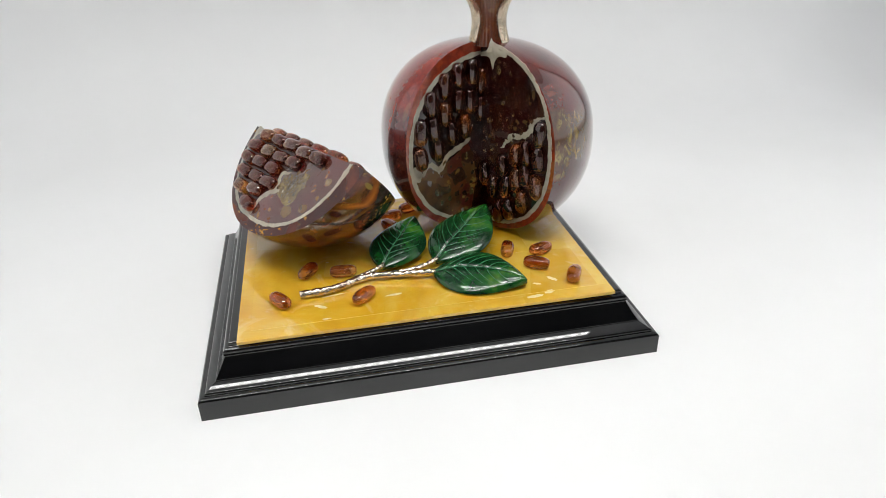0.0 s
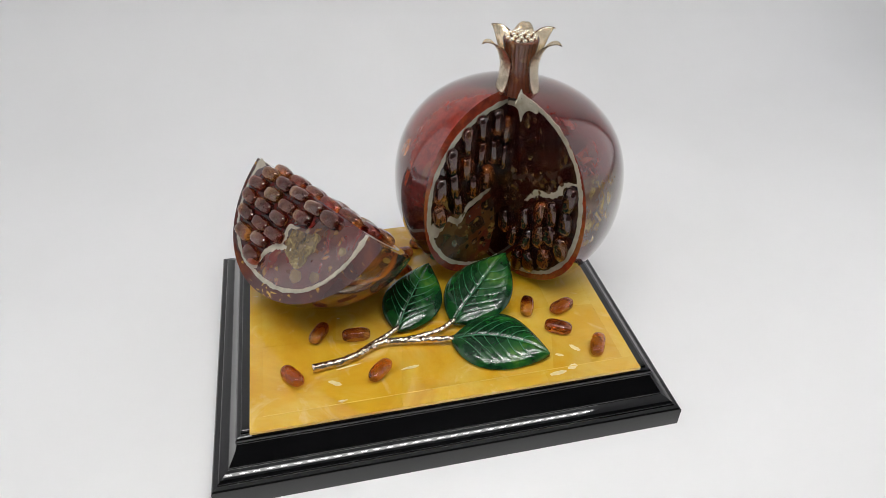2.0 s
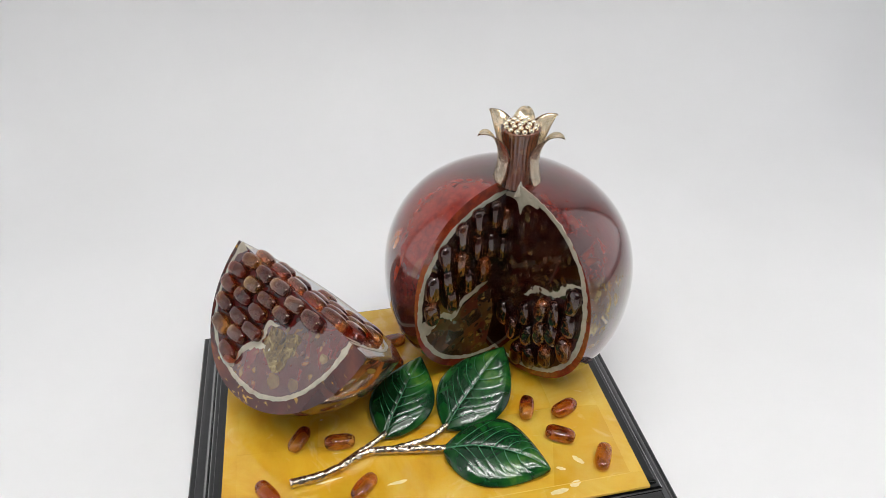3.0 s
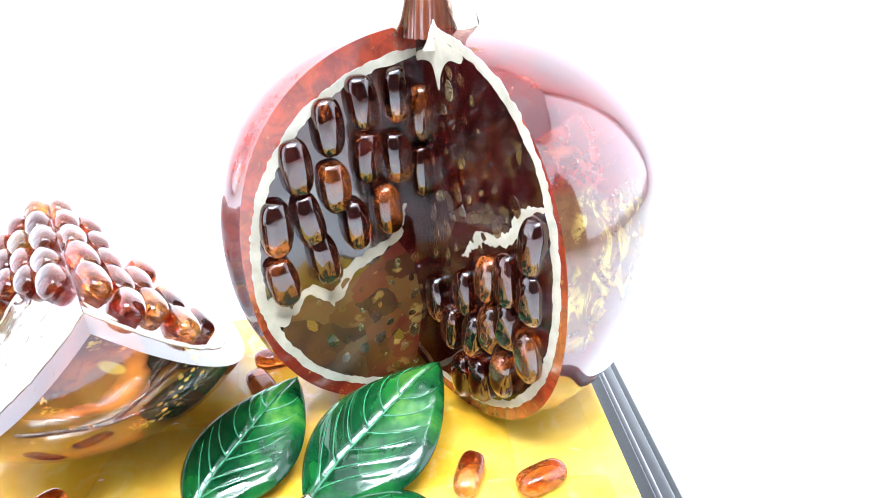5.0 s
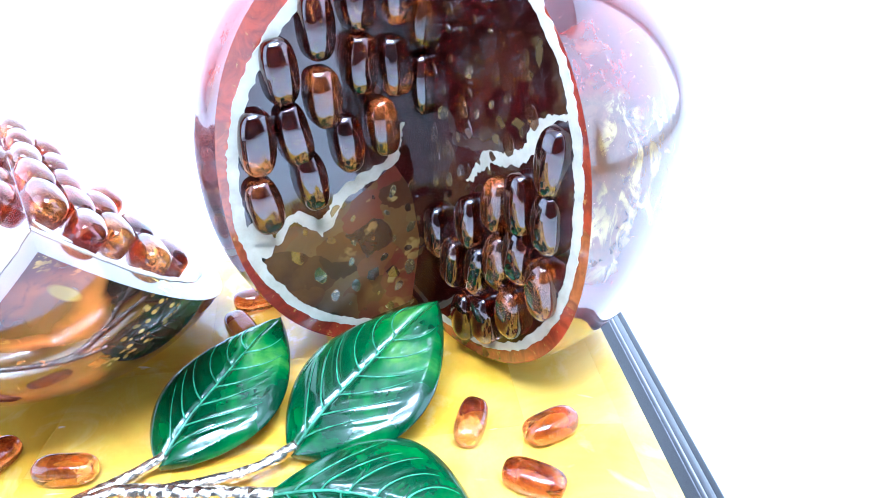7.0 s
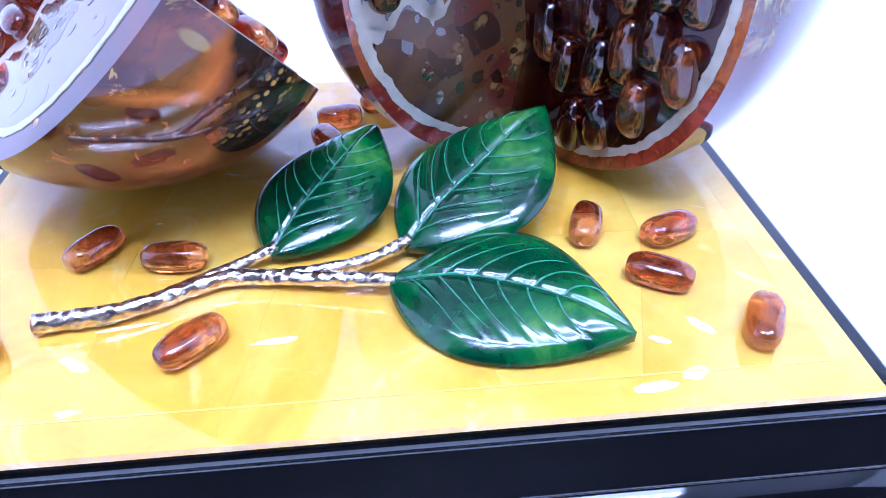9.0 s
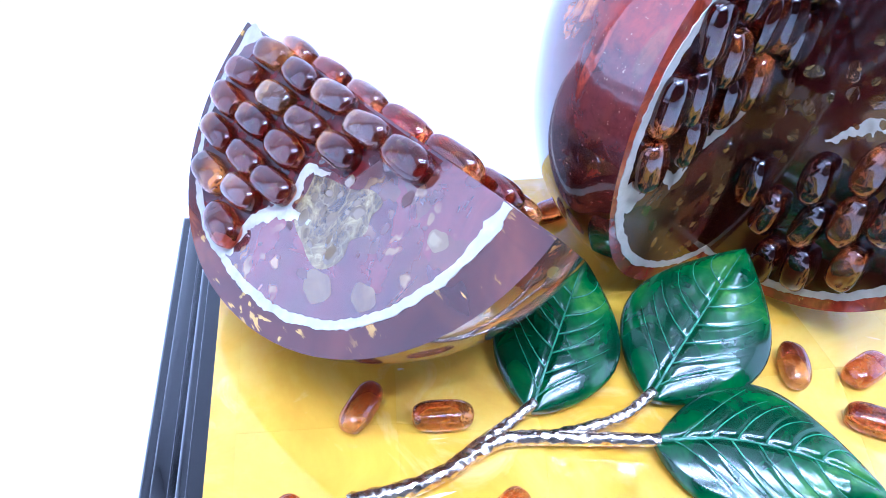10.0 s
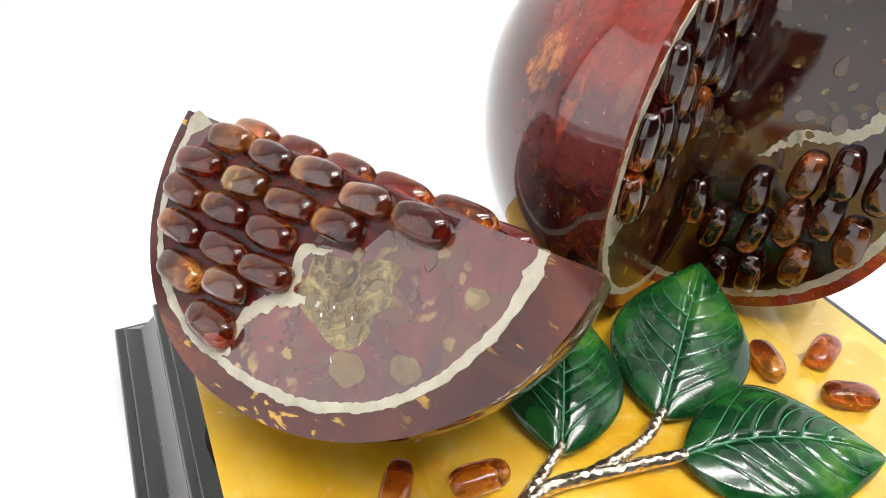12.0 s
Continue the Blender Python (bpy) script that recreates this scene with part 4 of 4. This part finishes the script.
# ---- the wedge cut from it ----
def build_wedge():
    ex = Vector((0.4719, -0.8798, 0.0580)).normalized()
    n1 = Vector((-0.635, -0.257, 0.727))
    n1 = (n1 - ex * n1.dot(ex)).normalized()
    m2 = -n1
    m1 = m2.cross(ex)
    # own space: z from the front pole to the neck pole, x down one face, y down the other
    m = Matrix((m1, m2, ex)).transposed().to_4x4()
    m.translation = Vector((-44.35, 18.06, 75.88)) * MM
    if m.determinant() < 0:
        raise ValueError("wedge frame")
    wedge = thing("pomegranate_wedge", m, "amber pomegranate quarter lying rind down on the yellow plate", "sculpture")
    prof_of = lambda n, inset=0.0, R=45.6, up=51.2, down=45.4: fruit_profile(n, inset, R, up, down, 2.05)
    rim_of = lambda n, inset=0.0, R=40.2, up=41.4, down=41.9: fruit_profile(n, inset, R, up, down, 2.3)
    solid_part("rind", 0, math.pi / 2, prof_of(44), 40, RIND_W, wedge, "clear honey-brown amber rind", (0.0, 0.03))
    seeds_1 = [(2.5, -28.4), (9.1, -33.1), (2.8, -16.4), (9.3, -19.2), (2.4, -4.3), (15.9, -32.8), (15.6, -20.6), (9.6, -6.7), (3.6, 8.1), (22.5, -28.7), (22.5, -16.0), (15.9, -7.6), (9.6, 5.3), (3.6, 20.1), (29.8, -23.1), (28.0, -11.4), (22.5, -4.6), (35.2, -10.3)]
    lines_1 = [([(39.7, -7.1), (35.7, -5.1), (31.6, -5.2), (27.2, -1.5), (23.6, 4.6), (23.4, 8.6)], 2.9), ([(25.5, 1.7), (20.7, 1.3), (15.9, 0.6), (13.8, 5.8)], 2.4), ([(38.2, -4.0), (37.1, -10.0)], 3.2), ([(8.0, 41.7), (5.6, 41.5), (3.5, 41.2), (2.5, 40.6)], lambda t: 1.8 + 3.6 * t ** 2)]
    seeds_2 = [(3, -27), (3, -14), (3, -1.5), (3.5, 11), (4, 24), (9.5, -20), (9.5, -7), (10, 5.5), (10.2, 18), (10.5, 30), (16.5, 10), (17, 23), (20.5, -2), (23.5, 14.5), (24, 26), (30, 20)]
    lines_2 = [([(7, 39.0), (3, 38.6), (0.8, 37.0)], 2.2)]
    chips_1 = scatter(64, 11, (6, 38), (0, 36), 5.0, lambda s, z: (s * s + z * z) ** 0.5 < 34 and ((s - 18) / 10) ** 2 + ((z - 11.5) / 11) ** 2 > 1)
    end = [([(2.4, -43.3), (1.7, -40.3), (0.8, -36.5)], lambda t: 7.4 * (1 - t) + 0.8)]
    cut_face(wedge, lambda s, z, h: Vector((s, -h, z)) * MM, rim_of, seeds_1, lines_1 + end, FLESH_W, 31, (40.2, 41.4, 41.9), 1.8, chips_1, flakes=PALE_CHIP_MESHES, odd={3: GOLD_MESHES, 4: HONEY_MESHES, 8: HONEY_MESHES, 15: HONEY_MESHES})
    face = lambda s, z, h: Vector((s, -h, z)) * MM
    blob = smooth_line([Vector(p) for p in ((15.4, 2.3), (14.4, 7.6), (13.5, 12.5), (11.4, 16.6), (11.9, 20.5), (15.0, 20.2), (17.8, 21.3), (20.5, 19.4), (23.3, 20.3), (26.4, 19.0), (28.1, 16.4), (27.8, 13.2), (26.7, 10.3), (25.6, 6.6), (23.3, 3.3), (19.4, 3.4), (15.4, 2.3))], 0.7)[:-1]
    bm = bmesh.new()
    slab(bm, blob, 0.13, face, 0.0)
    part("resin_patch", bm, PATCH, wedge, "translucent olive amber patch", smooth=False)
    for s0, z0, ra, rb in ((30.2, 19.2, 2.7, 3.7), (25.8, 29.0, 2.2, 2.9), (11.0, 34.6, 1.7, 2.2)):
        bm = bmesh.new()
        slab(bm, [(s0 + ra * (1 + 0.10 * math.sin(5 * a)) * math.cos(a), z0 + rb * (1 + 0.08 * math.cos(3 * a)) * math.sin(a)) for a in [2 * math.pi * k / 28 for k in range(28)]], 0.125, face, 0.0)
        part("resin_patch", bm, DISC, wedge, "round translucent olive amber flake", smooth=False)
    rng = random.Random(17)
    for s0, z0 in scatter(66, 16, (12, 27), (4, 20), 2.1, lambda s, z: ((s - 20) / 7.2) ** 2 + ((z - 12.5) / 7.5) ** 2 < 1):
        ob = new("amber_chip", rng.choice(GLINT_MESHES))
        ob.parent = wedge
        k = rng.uniform(0.55, 1.35)
        lie = Matrix.Rotation(radians(90), 4, "X") @ Matrix.Rotation(rng.uniform(0, 6.28), 4, "Z") @ Matrix.Rotation(radians(rng.gauss(0, 6)), 4, "X") @ Matrix.Rotation(radians(rng.gauss(0, 6)), 4, "Y")
        ob.matrix_local = Matrix.Translation(face(s0, z0, 0.0)) @ lie @ Matrix.Diagonal((k, k, 0.30, 1))
    # Added sheet: red amber, darkened like the shaded gaps between the seeds.
    edge = [(r - 0.9, z) for r, z in rim_of(40) if -39 < z < -9]
    bm = bmesh.new()
    slab(bm, [(0.4, 26), (0.4, -36), *edge, (35, -7.0), (31.6, -6.2), (27.0, -2.4), (24.6, 0.8), (20.8, 0.2), (15.9, -0.6), (13.6, 3.5), (12.6, 11), (6.6, 14), (6.4, 25)], 0.12, face, 0.0)
    part("seed_bed", bm, GAP_SHADE, wedge, "dark red amber sheet added for the shade between the seeds", smooth=False)
    cut_face(wedge, lambda s, z, h: Vector((-h, s, z)) * MM, rim_of, seeds_2, lines_2 + end, FLESH_W, 47, (40.6, 41.4, 41.9), 1.6, odd={0: HONEY_MESHES, 2: HONEY_MESHES})


build_wedge()


# ---- loose seeds on the plate ----
def build_loose_seeds():
    rows = [(-60, -39, -55), (-48, -17.5, 55), (-33, -21.5, -5), (-26, -43, 45), (42, -19.5, 69), (57, -22.5, 22), (51, -34.5, -30), (63.5, -47.5, 62), (-5, 28.5, 5), (-7, 17.5, -60), (5.5, 36, 20)]
    rng = random.Random(3)
    for k, (x, y, deg) in enumerate(rows):
        ob = new("loose_seed", BEAD_MESHES[k % 4])
        ob.matrix_world = pose(x * MM, y * MM, (PLATE_TOP + 2.35) * MM, rng.uniform(-8, 8), 0, deg) @ Matrix.Diagonal((rng.uniform(0.94, 1.06), rng.uniform(0.95, 1.05), 1, 1))
        tagged(ob, "polished brown amber seed lying on the yellow amber plate", "bead", "loose seeds on the plate")


build_loose_seeds()


# ---- the twig and its leaves ----
def tube(bm, line, radius, rng):
    rows = []
    n = len(line)
    for i, p in enumerate(line):
        a, b = line[max(0, i - 1)], line[min(n - 1, i + 1)]
        d = (b - a).normalized()
        s = d.cross(Vector((0, 0, 1))).normalized()
        u = s.cross(d)
        r = radius(i / (n - 1))
        rows.append([(p + (s * math.cos(t) + u * math.sin(t)) * r * rng.uniform(0.88, 1.12)) * MM for t in [2 * math.pi * k / 10 for k in range(10)]])
    vs = quad_grid(bm, rows, True)
    bm.faces.new(vs[0])
    bm.faces.new(vs[-1])


def build_twig():
    rng = random.Random(9)
    twig = thing("twig", pose(0, 0, 0), "hammered pale-gold metal twig with three green amber leaves", "twig")
    z = PLATE_TOP + 1.9
    branches = [([(-52, -36.3, z), (-42, -35.2, z), (-35, -33.2, z), (-28.5, -30, z), (-21, -28, z + 0.2), (-11, -29.7, z + 0.4), (-3, -31.2, z + 0.8), (6, -33, z + 1.5)], lambda t: 1.75 - 0.55 * t),
                ([(-32, -31.8, z), (-26, -27.8, z + 0.2), (-20, -24.5, z + 0.5), (-15, -21.5, z + 1.4)], lambda t: 1.45 - 0.4 * t),
                ([(-21, -28.4, z + 0.2), (-12, -28.6, z + 0.4), (-5, -28, z + 0.7), (2, -26.4, z + 1), (9, -22.5, z + 1.8)], lambda t: 1.35 - 0.3 * t)]
    for line, rad in branches:
        bm = bmesh.new()
        tube(bm, smooth_line(line, 1.0), rad, rng)
        part("branch", bm, SILVER, twig)
    return twig


def leaf_shape(length, width, thick, arch, bend):
    """The upper face of a carved leaf: a function of the way along (0..1) and across (-1..1)."""
    def half(t):
        return max(0.12, width / 2 * 1.06 * (math.sin(math.pi * t ** 0.90) ** 0.80) * (1 - 0.16 * t ** 3.0))

    def top(t, q):
        y = q * half(t) + bend * math.sin(math.pi * t)
        dome = arch * (1 - q * q) * min(1, 4.2 * t * (1.08 - t) + 0.1)
        crease = 0.55 * math.exp(-(q * half(t) / 0.8) ** 2)
        cut = 0.0
        for n in range(6):
            t0 = 0.08 + 0.12 * n + 0.030 * (q > 0)
            u = (abs(q) / 0.8) ** (1 / 0.85)
            if u < 1.1:
                off = (t - t0 - (0.30 - 0.012 * n) * u ** 1.25 * (1 - 0.35 * t0)) * length
                cut = max(cut, math.exp(-(off / 0.60) ** 2) * min(1.0, (1.1 - u) * 3))
        edge = min(1.0, 1.5 * (1 - q * q) ** 0.5 + 0.12)
        return Vector((length * t, y, dome - crease - 0.15 * cut + thick * edge))
    return top


def leaf_mesh(top, arch):
    bm = bmesh.new()
    nu, nv = 168, 80
    up, lo = [], []
    for i in range(nu + 1):
        t = i / nu
        ru, rl = [], []
        for j in range(nv + 1):
            q = j / nv * 2 - 1
            p = top(t, q)
            ru.append(p * MM)
            rl.append((p.x * MM, p.y * MM, 0.55 * arch * (1 - q * q) * MM))
        up.append(ru)
        lo.append(rl)
    a, b = quad_grid(bm, up), quad_grid(bm, lo)
    for i in range(nu):
        for j in (0, nv):
            bm.faces.new((a[i][j], a[i + 1][j], b[i + 1][j], b[i][j]))
    for i in (0, nu):
        for j in range(nv):
            bm.faces.new((a[i][j], a[i][j + 1], b[i][j + 1], b[i][j]))
    return bm


def vein(line, r0):
    bm = bmesh.new()
    tube(bm, [p + Vector((0, 0, 0.10)) for p in line], lambda t: r0 * (1 - 0.75 * t), random.Random(4))
    return bm


def build_leaves(twig):
    rows = [((-16, -23), (4.2, 9.5), 25.0, 0.4, 7.0, 0.0, 0), ((8, -23.5), (38.5, 3.5), 28.6, 0.6, 12.0, 0.0, 0), ((5, -33), (42, -49.5), 27.6, 1.2, 0.0, 3.3, 8)]
    for k, (a, b, width, z, rise, bend, roll) in enumerate(rows):
        d = Vector((b[0] - a[0], b[1] - a[1]))
        length = math.hypot(d.length, rise)
        top = leaf_shape(length, width, 1.3, 2.7, bend)
        ob = part("leaf", leaf_mesh(top, 2.7), LEAF, twig, "carved green amber leaf with engraved veins")
        tilt = math.degrees(math.atan2(rise, d.length))
        ob.matrix_local = pose(a[0] * MM, a[1] * MM, (PLATE_TOP + 1.0 + z) * MM, roll, -tilt, math.degrees(math.atan2(d.y, d.x)))
        rng = random.Random(40 + k)
        part("vein", vein([top(0.03 + 0.90 * i / 30, 0.0) for i in range(31)], 0.32), VEIN, ob, "pale engraved midrib")
        for side in (-1, 1):
            for n in range(6):
                t0 = 0.08 + 0.12 * n + 0.030 * (side > 0)
                reach = 0.8 * rng.uniform(0.82, 1.04)
                line = []
                for i in range(13):
                    u = i / 12
                    t = t0 + (0.30 - 0.012 * n) * u ** 1.25 * (1 - 0.35 * t0)
                    line.append(top(min(0.97, t), side * max(0.01, reach * u ** 0.85)))
                part("vein", vein(line, 0.20), VEIN, ob)


build_leaves(build_twig())
